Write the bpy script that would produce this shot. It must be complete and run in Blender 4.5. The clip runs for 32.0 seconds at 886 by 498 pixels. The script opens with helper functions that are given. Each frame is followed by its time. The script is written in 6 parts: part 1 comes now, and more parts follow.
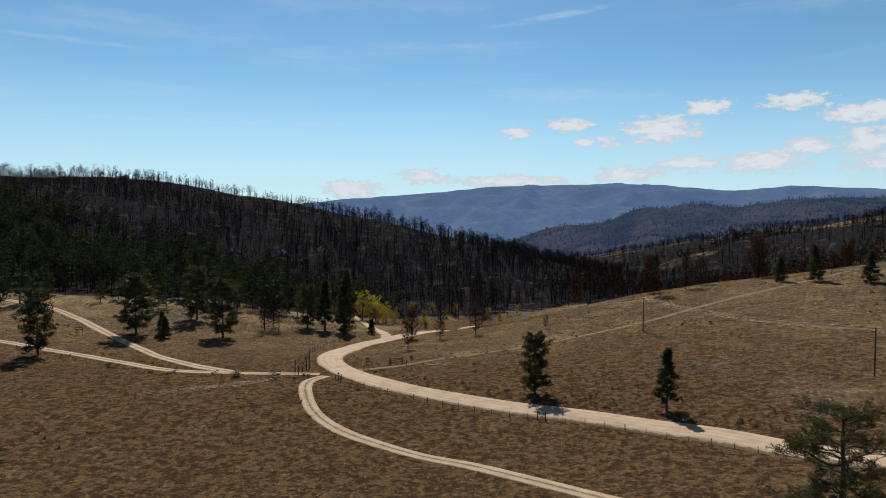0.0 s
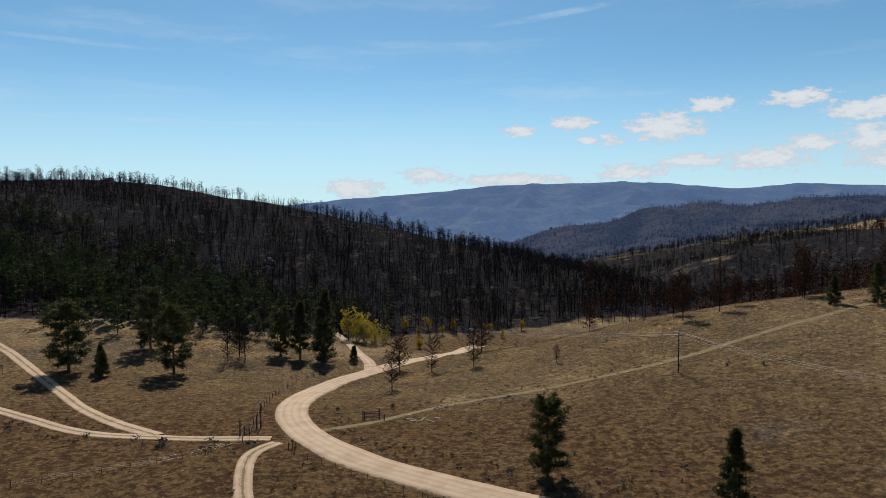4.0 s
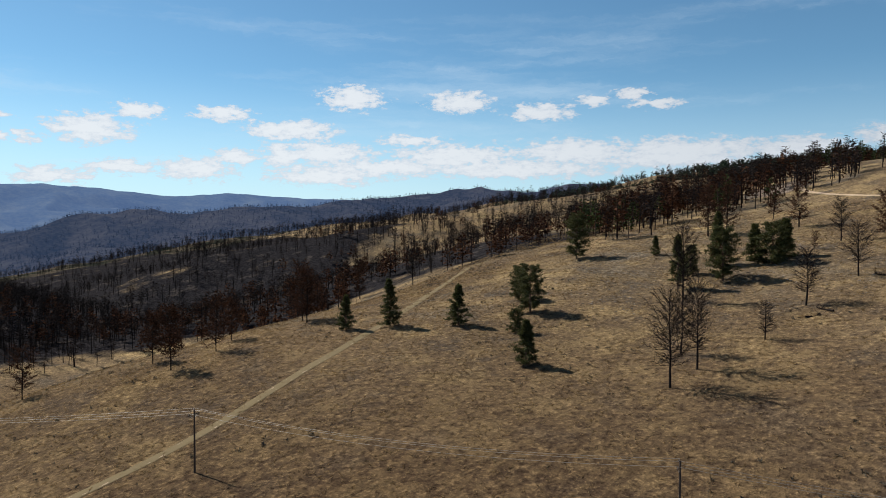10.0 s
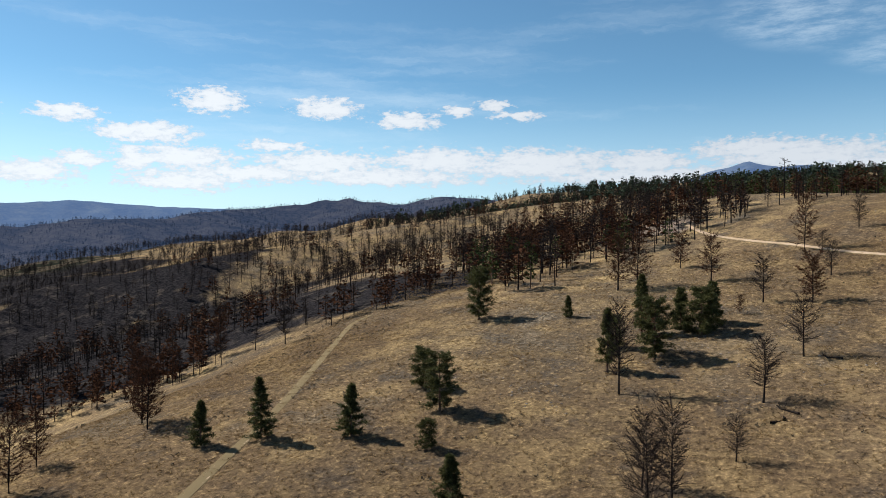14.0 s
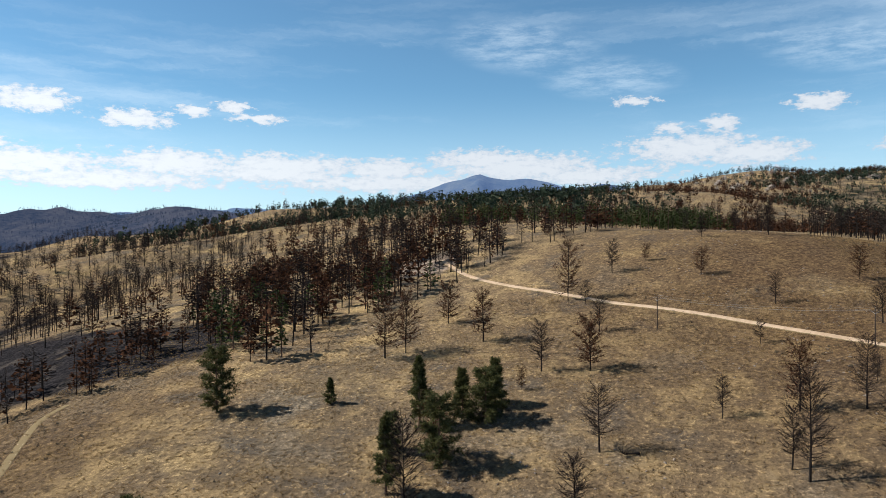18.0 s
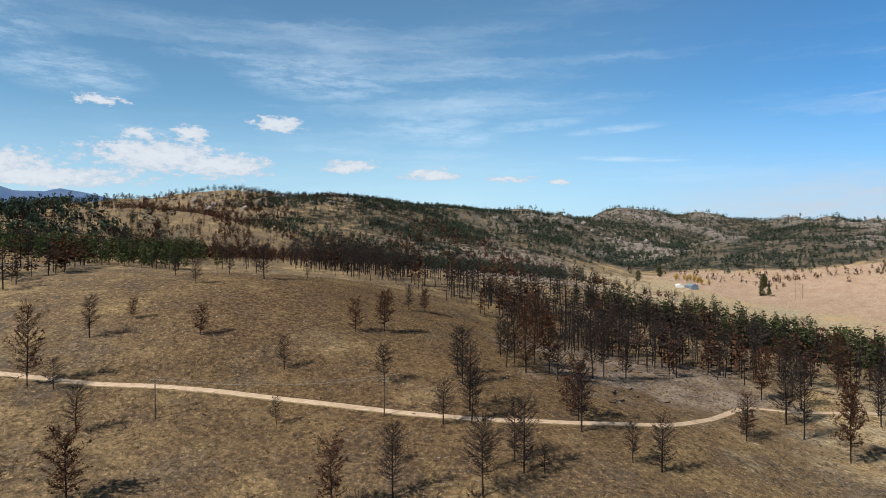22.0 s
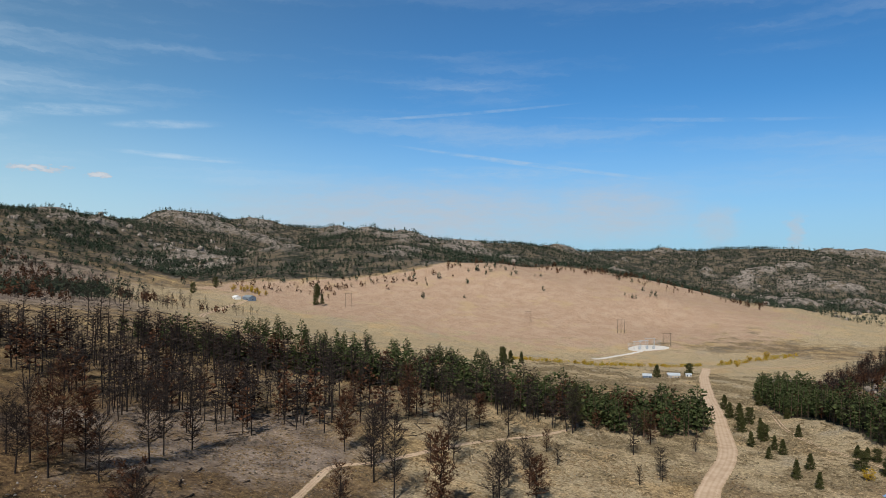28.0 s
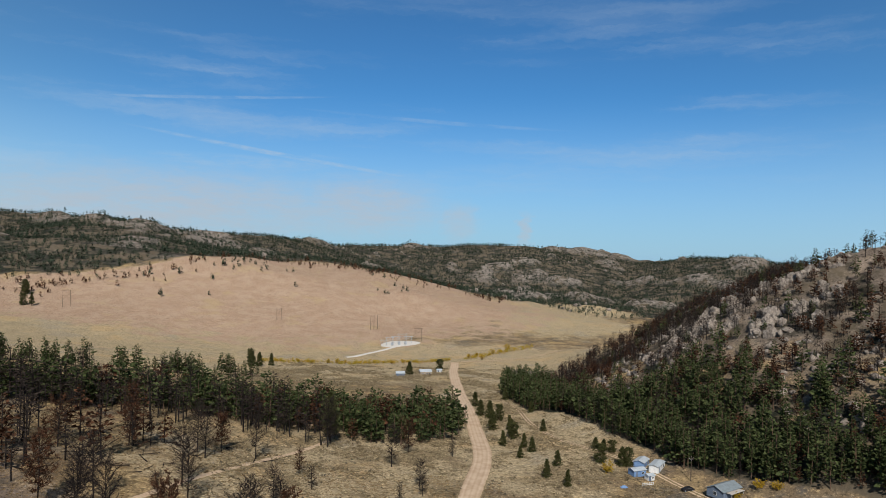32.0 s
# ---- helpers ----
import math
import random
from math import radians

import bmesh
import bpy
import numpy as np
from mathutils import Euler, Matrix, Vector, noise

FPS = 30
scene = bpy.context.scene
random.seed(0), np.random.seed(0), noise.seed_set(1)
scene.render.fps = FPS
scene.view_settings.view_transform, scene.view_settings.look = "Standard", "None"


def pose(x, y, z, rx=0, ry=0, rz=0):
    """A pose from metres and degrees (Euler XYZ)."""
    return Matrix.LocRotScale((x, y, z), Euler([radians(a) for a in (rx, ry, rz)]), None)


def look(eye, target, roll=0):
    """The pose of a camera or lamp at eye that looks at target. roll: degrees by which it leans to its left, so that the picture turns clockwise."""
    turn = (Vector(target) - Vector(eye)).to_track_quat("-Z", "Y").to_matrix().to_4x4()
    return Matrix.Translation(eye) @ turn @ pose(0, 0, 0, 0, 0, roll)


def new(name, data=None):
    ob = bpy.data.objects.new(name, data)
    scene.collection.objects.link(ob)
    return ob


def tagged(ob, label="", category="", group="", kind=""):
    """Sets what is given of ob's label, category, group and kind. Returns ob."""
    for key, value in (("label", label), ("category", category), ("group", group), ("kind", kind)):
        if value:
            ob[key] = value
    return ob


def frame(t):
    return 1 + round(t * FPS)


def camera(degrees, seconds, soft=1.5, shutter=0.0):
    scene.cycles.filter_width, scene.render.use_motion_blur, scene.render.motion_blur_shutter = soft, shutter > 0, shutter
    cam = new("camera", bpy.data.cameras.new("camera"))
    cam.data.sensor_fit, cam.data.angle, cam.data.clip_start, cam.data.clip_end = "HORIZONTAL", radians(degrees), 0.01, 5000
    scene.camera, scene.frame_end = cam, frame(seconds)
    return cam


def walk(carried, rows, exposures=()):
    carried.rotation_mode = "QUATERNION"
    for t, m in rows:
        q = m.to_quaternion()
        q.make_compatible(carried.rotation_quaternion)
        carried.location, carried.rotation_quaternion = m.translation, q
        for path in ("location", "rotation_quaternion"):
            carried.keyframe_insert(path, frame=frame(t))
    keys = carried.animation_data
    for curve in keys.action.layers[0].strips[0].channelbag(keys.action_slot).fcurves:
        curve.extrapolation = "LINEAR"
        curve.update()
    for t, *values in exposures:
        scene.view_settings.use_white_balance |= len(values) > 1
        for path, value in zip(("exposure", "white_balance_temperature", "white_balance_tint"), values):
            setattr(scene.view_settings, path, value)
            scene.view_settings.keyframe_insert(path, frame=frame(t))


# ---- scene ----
# The drone's path: seconds, eye, target, roll
cam = camera(65.38, 32.0, 0.9)
PATH = [
    (0.0, (0.00, -0.00, 30.00), (0.01, 99.92, 26.00), 0.30),
    (0.5, (0.37, 4.70, 30.89), (0.30, 104.62, 26.88), 0.28),
    (1.0, (0.79, 9.59, 31.77), (0.64, 109.51, 27.68), 0.24),
    (1.5, (1.20, 14.66, 32.56), (1.03, 114.58, 28.41), 0.23),
    (2.0, (1.65, 19.68, 33.14), (1.44, 119.60, 29.01), 0.18),
    (2.5, (2.22, 24.70, 33.82), (1.90, 124.61, 29.63), 0.16),
    (3.0, (2.73, 29.71, 34.33), (2.37, 129.62, 30.13), 0.09),
    (3.5, (3.34, 34.60, 34.57), (2.88, 134.51, 30.42), 0.05),
    (5.5, (4.83, 55.59, 34.33), (4.55, 155.50, 30.05), -0.28),
    (6.0, (5.28, 60.78, 34.21), (5.00, 160.69, 29.98), -0.37),
    (6.5, (5.85, 66.20, 34.13), (5.52, 166.11, 29.91), -0.43),
    (7.0, (6.73, 71.79, 34.06), (6.29, 171.70, 29.83), -0.61),
    (7.5, (7.81, 77.42, 34.09), (11.14, 177.28, 29.84), -0.68),
    (8.0, (8.45, 82.98, 34.05), (30.81, 180.35, 29.79), -0.50),
    (8.5, (8.81, 88.42, 34.13), (48.04, 180.32, 30.14), -0.37),
    (9.0, (9.58, 93.50, 34.34), (61.91, 178.64, 30.66), -0.13),
    (9.5, (11.13, 98.56, 34.73), (74.69, 175.70, 31.52), 0.18),
    (10.0, (13.07, 103.34, 35.65), (83.04, 174.71, 32.75), 0.21),
    (10.5, (15.38, 107.97, 37.03), (89.45, 175.10, 34.35), 0.28),
    (11.0, (17.98, 112.31, 38.80), (93.77, 177.50, 36.31), 0.24),
    (11.5, (20.71, 116.43, 40.80), (97.10, 180.93, 38.55), 0.21),
    (12.0, (23.53, 120.29, 43.06), (100.01, 184.68, 40.84), 0.19),
    (12.5, (26.62, 124.11, 45.22), (103.71, 187.78, 43.13), 0.25),
    (13.0, (29.91, 127.68, 47.33), (107.97, 190.16, 45.41), 0.32),
    (13.5, (33.39, 130.92, 49.35), (113.01, 191.40, 47.53), 0.29),
    (14.0, (37.12, 134.22, 51.34), (119.44, 190.98, 49.60), 0.23),
    (14.5, (41.01, 137.57, 53.28), (126.11, 190.07, 51.72), 0.19),
    (16.5, (57.44, 148.46, 61.29), (150.58, 184.84, 60.20), 0.12),
    (17.0, (61.68, 150.17, 63.48), (156.23, 182.70, 62.45), -0.05),
    (17.5, (66.08, 151.96, 65.54), (161.96, 180.35, 64.61), -0.20),
    (18.0, (70.54, 153.66, 67.60), (167.73, 177.20, 66.65), -0.39),
    (18.5, (75.15, 155.37, 69.56), (174.46, 167.12, 68.71), -0.41),
    (19.0, (79.69, 157.28, 71.53), (179.68, 156.53, 70.72), -0.21),
    (19.5, (84.37, 158.44, 73.55), (183.83, 148.10, 72.81), -0.28),
    (20.0, (88.88, 159.12, 75.49), (187.21, 140.95, 74.80), -0.22),
    (20.5, (93.24, 159.38, 77.45), (189.85, 133.57, 76.84), -0.25),
    (21.0, (97.61, 159.21, 79.18), (191.93, 126.00, 78.69), -0.23),
    (21.5, (101.88, 158.86, 80.78), (193.32, 118.38, 80.50), -0.16),
    (22.0, (105.70, 158.19, 82.34), (193.67, 110.62, 82.32), -0.15),
    (22.5, (109.37, 157.12, 83.95), (193.32, 102.78, 84.10), -0.09),
    (23.0, (112.98, 155.88, 85.57), (192.28, 94.96, 85.89), -0.22),
    (23.5, (116.61, 154.24, 87.19), (191.06, 87.47, 87.57), -0.30),
    (24.0, (120.19, 152.37, 88.68), (191.01, 81.77, 89.12), -0.33),
    (24.5, (123.65, 150.28, 90.14), (193.62, 78.83, 90.61), -0.32),
    (25.0, (126.85, 148.08, 91.08), (196.81, 76.63, 91.59), -0.22),
    (25.5, (129.74, 145.59, 91.46), (199.58, 74.02, 91.88), 0.04),
    (26.0, (132.33, 142.66, 91.53), (195.66, 65.27, 92.03), 0.09),
    (26.5, (134.91, 139.96, 91.61), (182.12, 51.82, 92.19), 0.29),
    (28.5, (143.91, 127.84, 93.46), (183.78, 36.13, 93.57), 0.56),
    (29.0, (145.45, 124.74, 93.30), (174.84, 29.16, 93.46), 0.81),
    (29.5, (146.85, 121.79, 93.22), (167.20, 23.88, 93.45), 0.89),
    (30.0, (148.00, 119.05, 93.28), (168.04, 21.08, 93.40), 1.05),
    (30.5, (148.87, 116.27, 93.64), (169.01, 18.32, 93.59), 1.12),
    (31.0, (149.57, 113.36, 94.20), (168.38, 15.15, 94.08), 1.21),
    (31.5, (150.13, 110.35, 94.79), (164.28, 11.36, 94.66), 1.32),
    (32.0, (150.83, 107.28, 95.40), (159.87, 7.69, 95.24), 1.41),
]
walk(cam, [(t, look(eye, aim, roll)) for t, eye, aim, roll in PATH], [(0, -0.08), (7, -0.08), (9, 0.04), (13, 0.24), (19, 0.42), (23, 0.3), (26, 0.13), (28.5, 0.02), (32, -0.03)])

# ---- sky, sun and exposure ----
SUN_AZIMUTH, SUN_HEIGHT = radians(-8), radians(43)
sun = new("sun", bpy.data.lights.new("sun", "SUN"))
sun.data.energy, sun.data.angle, sun.data.color = 5.0, radians(0.55), (1.0, 0.93, 0.83)
sun.matrix_world = look((0, 0, 0), (-math.sin(SUN_AZIMUTH) * math.cos(SUN_HEIGHT), -math.cos(SUN_AZIMUTH) * math.cos(SUN_HEIGHT), -math.sin(SUN_HEIGHT)))

# Clouds: bearing from +y to the right, height over the horizon, half width, half height, in degrees
CUMULUS_NORTH = [
    (17.4, 7.3, 2.9, 0.9), (20.7, 8.8, 1.8, 0.5), (5.9, 7.3, 1.5, 0.4), (10.4, 7.8, 1.9, 0.4), (13.2, 6.5, 0.8, 0.4), (11.4, 6.4, 0.9, 0.2),
    (26.9, 8.9, 2.1, 0.5), (30.7, 7.8, 2.1, 0.6), (31.4, 5.8, 1.9, 0.9), (27.8, 5.7, 1.9, 0.5), (24.7, 4.6, 3.2, 0.7), (19.3, 4.6, 2.7, 0.5),
    (-1.6, 3.7, 1.9, 0.5), (-7.6, 2.6, 2.4, 0.6), (14.9, 3.8, 2.7, 0.5), (5.4, 3.3, 5.1, 0.4), (37.0, 10.5, 2.6, 0.8), (45.8, 10.3, 2.7, 0.7),
    (52.3, 9.5, 2.7, 0.6), (59.6, 10.7, 1.3, 0.4), (56.7, 10.3, 1.2, 0.4), (32.8, 7.9, 2.9, 0.6), (42.0, 7.2, 2.7, 0.4),
]
CUMULUS_EAST = [
    (34.7, 6.1, 4.4, 0.8), (34.7, 4.3, 4.4, 0.7), (45.6, 6.0, 5.9, 0.8), (55.2, 6.2, 5.5, 0.9), (63.5, 6.2, 7.3, 0.8), (79.8, 6.8, 4.9, 0.7),
    (63.0, 5.7, 6.2, 0.8), (71.7, 5.9, 3.5, 0.8), (82.8, 6.1, 6.9, 1.0), (95.9, 7.2, 5.1, 1.0), (100.5, 6.6, 3.9, 0.8), (110.9, 6.7, 2.3, 0.4),
    (117.6, 6.1, 2.2, 0.4), (98.4, 8.9, 1.3, 0.5), (94.7, 8.8, 1.2, 0.4), (104.9, 10.0, 1.9, 0.5), (91.9, 11.0, 1.7, 0.3), (61.5, 9.9, 2.2, 0.3),
    (123.6, 5.7, 2.0, 0.2), (127.8, 5.4, 0.7, 0.2), (50.0, 4.9, 9.0, 0.6), (72.0, 4.9, 10.0, 0.6), (88.0, 5.3, 7.0, 0.6), (40.0, 5.0, 7.0, 0.6),
]


# Streaks of cirrus: bearing and height at both ends, half width, strength
STREAKS = [
    (-34, 12.8, -21, 12.8, 0.25, 0.4), (-34, 7.4, 0, 7.9, 0.22, 0.35), (3, 15.4, 15, 17.0, 0.3, 0.5), (-8, 17.5, 4, 19.0, 0.5, 0.5), (12, 4.6, 34, 6.0, 0.3, 0.3),
    (128, 7.4, 139, 6.8, 0.25, 0.7), (145, 10.4, 166, 12.0, 0.16, 0.5), (150, 8.7, 173, 5.6, 0.22, 0.75), (128, 9.2, 137, 9.8, 0.4, 0.5), (163, 10.9, 185, 9.7, 0.2, 0.35),
    (150, 6.6, 168, 6.3, 0.6, 0.4), (120, 9.6, 131, 10.4, 0.5, 0.5), (100, 14.5, 116, 13.0, 2.2, 0.5), (84, 13.2, 96, 12.6, 1.8, 0.5), (76, 16.5, 90, 15.0, 2.4, 0.5), (112, 10.4, 124, 9.2, 1.6, 0.5),
]


class Nodes:
    """Short hands for building a node tree."""

    def __init__(self, tree):
        self.tree = tree
        tree.nodes.clear()

    def add(self, kind, **values):
        node = self.tree.nodes.new(kind)
        if "operation" in values:
            node.operation = values["operation"]
        if "data_type" in values:
            node.data_type = values["data_type"]
        if "blend_type" in values:
            node.blend_type = values["blend_type"]
        if "sky_type" in values:
            node.sky_type = values["sky_type"]
        if "attribute_name" in values:
            node.attribute_name = values["attribute_name"]
        if "interpolation_type" in values:
            node.interpolation_type = values["interpolation_type"]
        return node

    def put(self, socket, value):
        if isinstance(value, bpy.types.NodeSocket):
            self.tree.links.new(value, socket)
        elif value is not None:
            socket.default_value = value

    def math(self, operation, a, b=None, c=None, clamp=False):
        node = self.add("ShaderNodeMath", operation=operation)
        node.use_clamp = clamp
        for socket, value in zip(node.inputs, (a, b, c)):
            self.put(socket, value)
        return node.outputs[0]

    def vec(self, operation, a, b=None, c=None):
        node = self.add("ShaderNodeVectorMath", operation=operation)
        for socket, value in zip(node.inputs, (a, b, c)):
            self.put(socket, value)
        return node.outputs["Value" if operation in ("LENGTH", "DOT_PRODUCT") else "Vector"]

    def mix(self, factor, a, b, blend="MIX"):
        node = self.add("ShaderNodeMix", data_type="RGBA", blend_type=blend)
        self.put(node.inputs[0], factor)
        self.put(node.inputs[6], (*a, 1) if isinstance(a, tuple) and len(a) == 3 else a)
        self.put(node.inputs[7], (*b, 1) if isinstance(b, tuple) and len(b) == 3 else b)
        return node.outputs[2]

    def noise(self, where, scale, detail=4.0, rough=0.6, squash=None):
        node = self.add("ShaderNodeTexNoise")
        if squash:
            where = self.vec("MULTIPLY", where, squash)
        self.put(node.inputs["Vector"], where)
        node.inputs["Scale"].default_value, node.inputs["Detail"].default_value, node.inputs["Roughness"].default_value = scale, detail, rough
        return node.outputs[0]

    def ramp(self, value, low, high, out_low=0.0, out_high=1.0):
        node = self.add("ShaderNodeMapRange", interpolation_type="SMOOTHSTEP")
        for socket, v in zip(node.inputs, (value, low, high, out_low, out_high)):
            self.put(socket, v)
        return node.outputs[0]


def build_sky():
    world = bpy.data.worlds.new("sky")
    scene.world = world
    world.use_nodes = True
    n = Nodes(world.node_tree)
    sky = n.add("ShaderNodeTexSky", sky_type="NISHITA")
    sky.sun_disc, sky.sun_elevation, sky.sun_rotation = False, SUN_HEIGHT, SUN_AZIMUTH
    sky.altitude, sky.air_density, sky.dust_density, sky.ozone_density = 2200, 1.0, 0.5, 1.0
    way = n.add("ShaderNodeTexCoord").outputs["Generated"]
    split = n.add("ShaderNodeSeparateXYZ")
    n.put(split.inputs[0], way)
    x, y, z = split.outputs
    # bearings run from -90 to 270 degrees, so that the seam lies behind the flight
    turned = n.math("ARCTAN2", n.math("MULTIPLY", y, -1.0), x)
    bearing = n.math("ADD", turned, math.pi / 2)
    rise = n.math("ARCSINE", z)
    join = n.add("ShaderNodeCombineXYZ")
    n.put(join.inputs[0], bearing)
    n.put(join.inputs[1], rise)
    flat = join.outputs[0]
    # ragged edges: large billows and small tufts
    wobble = n.add("ShaderNodeTexNoise")
    n.put(wobble.inputs["Vector"], n.vec("MULTIPLY", flat, (1.0, 2.2, 1.0)))
    wobble.inputs["Scale"].default_value, wobble.inputs["Detail"].default_value, wobble.inputs["Roughness"].default_value = 42.0, 6.0, 0.62
    shift = n.vec("MULTIPLY", n.vec("SUBTRACT", wobble.outputs["Color"], (0.5, 0.5, 0.5)), (0.05, 0.022, 0.0))
    place = n.vec("ADD", flat, shift)
    near = None
    for az, el, w, h in CUMULUS_NORTH + CUMULUS_EAST:
        sx, sy = 1 / radians(w * 1.12), 1 / radians(h * 1.4)
        off = n.vec("MULTIPLY_ADD", place, (sx, sy, 0.0), (-radians(az) * sx, -radians(el) * sy, 0.0))
        far = n.vec("LENGTH", off)
        near = far if near is None else n.math("MINIMUM", near, far)
    # the billows bite into each cloud's oval; its foot stays flatter
    tuft = n.noise(flat, 58.0, 9.0, 0.68, (1.0, 2.1, 1.0))
    thick = n.math("ADD", n.math("SUBTRACT", 1.0, near), n.math("MULTIPLY", n.math("SUBTRACT", tuft, 0.47), 2.6))
    cover = n.ramp(thick, 0.02, 0.5)
    # cirrus: a few long faint streaks
    slant = n.vec("MULTIPLY", flat, (1.0, 9.0, 1.0))
    tilt = n.vec("ADD", slant, n.vec("MULTIPLY", wobble.outputs["Color"], (0.05, 0.16, 0.0)))
    streak = n.ramp(n.noise(tilt, 1.7, 8.0, 0.6), 0.48, 0.8)
    band = n.math("MULTIPLY", n.ramp(rise, radians(1), radians(8)), n.ramp(rise, radians(24), radians(13)))
    veil = n.math("MULTIPLY", n.math("MULTIPLY", streak, band), 0.5)
    fine = n.noise(flat, 26.0, 6.0, 0.7, (0.6, 2.6, 1.0))
    for az, el, az2, el2, w, much in STREAKS:
        span, lean = radians(az2 - az) / 2, math.atan2(el2 - el, az2 - az)
        u = n.vec("DOT_PRODUCT", n.vec("SUBTRACT", flat, (radians(az + az2) / 2, radians(el + el2) / 2, 0)), (math.cos(lean) / span, math.sin(lean) / span, 0))
        v = n.vec("DOT_PRODUCT", n.vec("SUBTRACT", flat, (radians(az + az2) / 2, radians(el + el2) / 2, 0)), (-math.sin(lean) / radians(w), math.cos(lean) / radians(w), 0))
        off = n.math("ADD", n.math("MULTIPLY", u, u), n.math("MULTIPLY", v, v))
        line = n.math("MULTIPLY", n.ramp(off, 1.2, 0.0), n.ramp(fine, 0.34, 0.70, 0.06 * much, 0.75 * much))
        veil = n.math("MAXIMUM", veil, line)
    north = n.ramp(y, -1.0, -0.45)
    sunward = n.ramp(y, 0.15, 0.9)
    clear = n.mix(1.0, sky.outputs[0], n.mix(north, (0.31, 0.73, 1.03), (0.70, 1.0, 1.03)), "MULTIPLY")
    # the unseen sky overhead is dimmed and made less blue, for darker, neutral shade
    clear = n.mix(n.ramp(rise, radians(24), radians(48)), clear, n.mix(1.0, sky.outputs[0], (0.60, 0.52, 0.46), "MULTIPLY"))
    low = n.math("MULTIPLY", n.ramp(rise, radians(13), radians(-1)), n.math("MULTIPLY_ADD", north, 0.1, 0.72))
    sheet = n.mix(low, clear, n.mix(north, (3.4, 4.9, 6.9), n.mix(sunward, (4.5, 5.9, 7.1), (6.0, 7.9, 9.0))))
    sheet = n.mix(veil, sheet, n.mix(north, (4.6, 5.6, 6.6), (6.4, 7.6, 8.6)))
    # smoke of a far fire, a grey-brown bank over the southern ridge
    bank = None
    for az, el, w, h, much in ((152, 2.8, 22, 3.6, 0.8), (168, 3.2, 8, 3.0, 0.75), (176, 2.2, 2.0, 2.0, 0.55), (181.5, 1.6, 0.7, 1.7, 0.6)):
        off = n.vec("LENGTH", n.vec("MULTIPLY_ADD", place, (1 / radians(w), 1 / radians(h), 0.0), (-az / w, -el / h, 0.0)))
        puff = n.math("MULTIPLY", n.ramp(off, 1.15, 0.2), n.ramp(fine, 0.3, 0.65, 0.5 * much, much))
        bank = puff if bank is None else n.math("MAXIMUM", bank, puff)
    sheet = n.mix(bank, sheet, (4.7, 5.2, 5.85))
    white = n.mix(n.ramp(thick, 0.1, 0.9), n.mix(sunward, (4.6, 5.2, 6.0), (5.9, 6.5, 7.3)), n.mix(sunward, (5.9, 6.3, 6.8), (7.6, 8.0, 8.4)))
    both = n.mix(n.math("MULTIPLY", cover, 0.95), sheet, white)
    back = n.add("ShaderNodeBackground")
    n.put(back.inputs[0], both)
    back.inputs[1].default_value = 0.1
    out = n.add("ShaderNodeOutputWorld")
    n.put(out.inputs[0], back.outputs[0])


build_sky()


# ---- materials ----
def material(name, build, rough=0.9, metal=0.0, specular=0.2, leafy=0.0):
    """A material; build(n, where) gives its colour and, if it has relief, the height for bump with the bump's depth."""
    m = bpy.data.materials.new(name)
    m.use_nodes = True
    n = Nodes(m.node_tree)
    where = n.add("ShaderNodeTexCoord").outputs["Object"]
    made = build(n, where)
    colour, height, depth = made if isinstance(made, tuple) and len(made) == 3 and not isinstance(made[0], float) else (made, None, 0)
    shader = n.add("ShaderNodeBsdfPrincipled")
    n.put(shader.inputs["Base Color"], (*colour, 1) if isinstance(colour, tuple) else colour)
    shader.inputs["Roughness"].default_value, shader.inputs["Metallic"].default_value = rough, metal
    shader.inputs["Specular IOR Level"].default_value = specular
    if height is not None:
        bump = n.add("ShaderNodeBump")
        bump.inputs["Distance"].default_value = depth
        n.put(bump.inputs["Height"], height)
        n.put(shader.inputs["Normal"], bump.outputs[0])
    out = n.add("ShaderNodeOutputMaterial")
    n.put(out.inputs[0], shader.outputs[0])
    if leafy:
        # thin leaves let light through
        glow = n.add("ShaderNodeBsdfTranslucent")
        n.put(glow.inputs[0], colour)
        both = n.add("ShaderNodeMixShader")
        both.inputs[0].default_value = leafy
        n.put(both.inputs[1], shader.outputs[0])
        n.put(both.inputs[2], glow.outputs[0])
        n.put(out.inputs[0], both.outputs[0])
    return m


def attribute(n, name):
    return n.add("ShaderNodeAttribute", attribute_name=name).outputs["Fac"]


def varied(n, amount, a, b, by="island"):
    """Between two colours by the piece's own chance number."""
    if by == "island":
        value = n.add("ShaderNodeNewGeometry").outputs["Random Per Island"]
    else:
        value = n.add("ShaderNodeObjectInfo").outputs["Random"]
    return n.mix(n.math("MULTIPLY", value, amount), a, b)


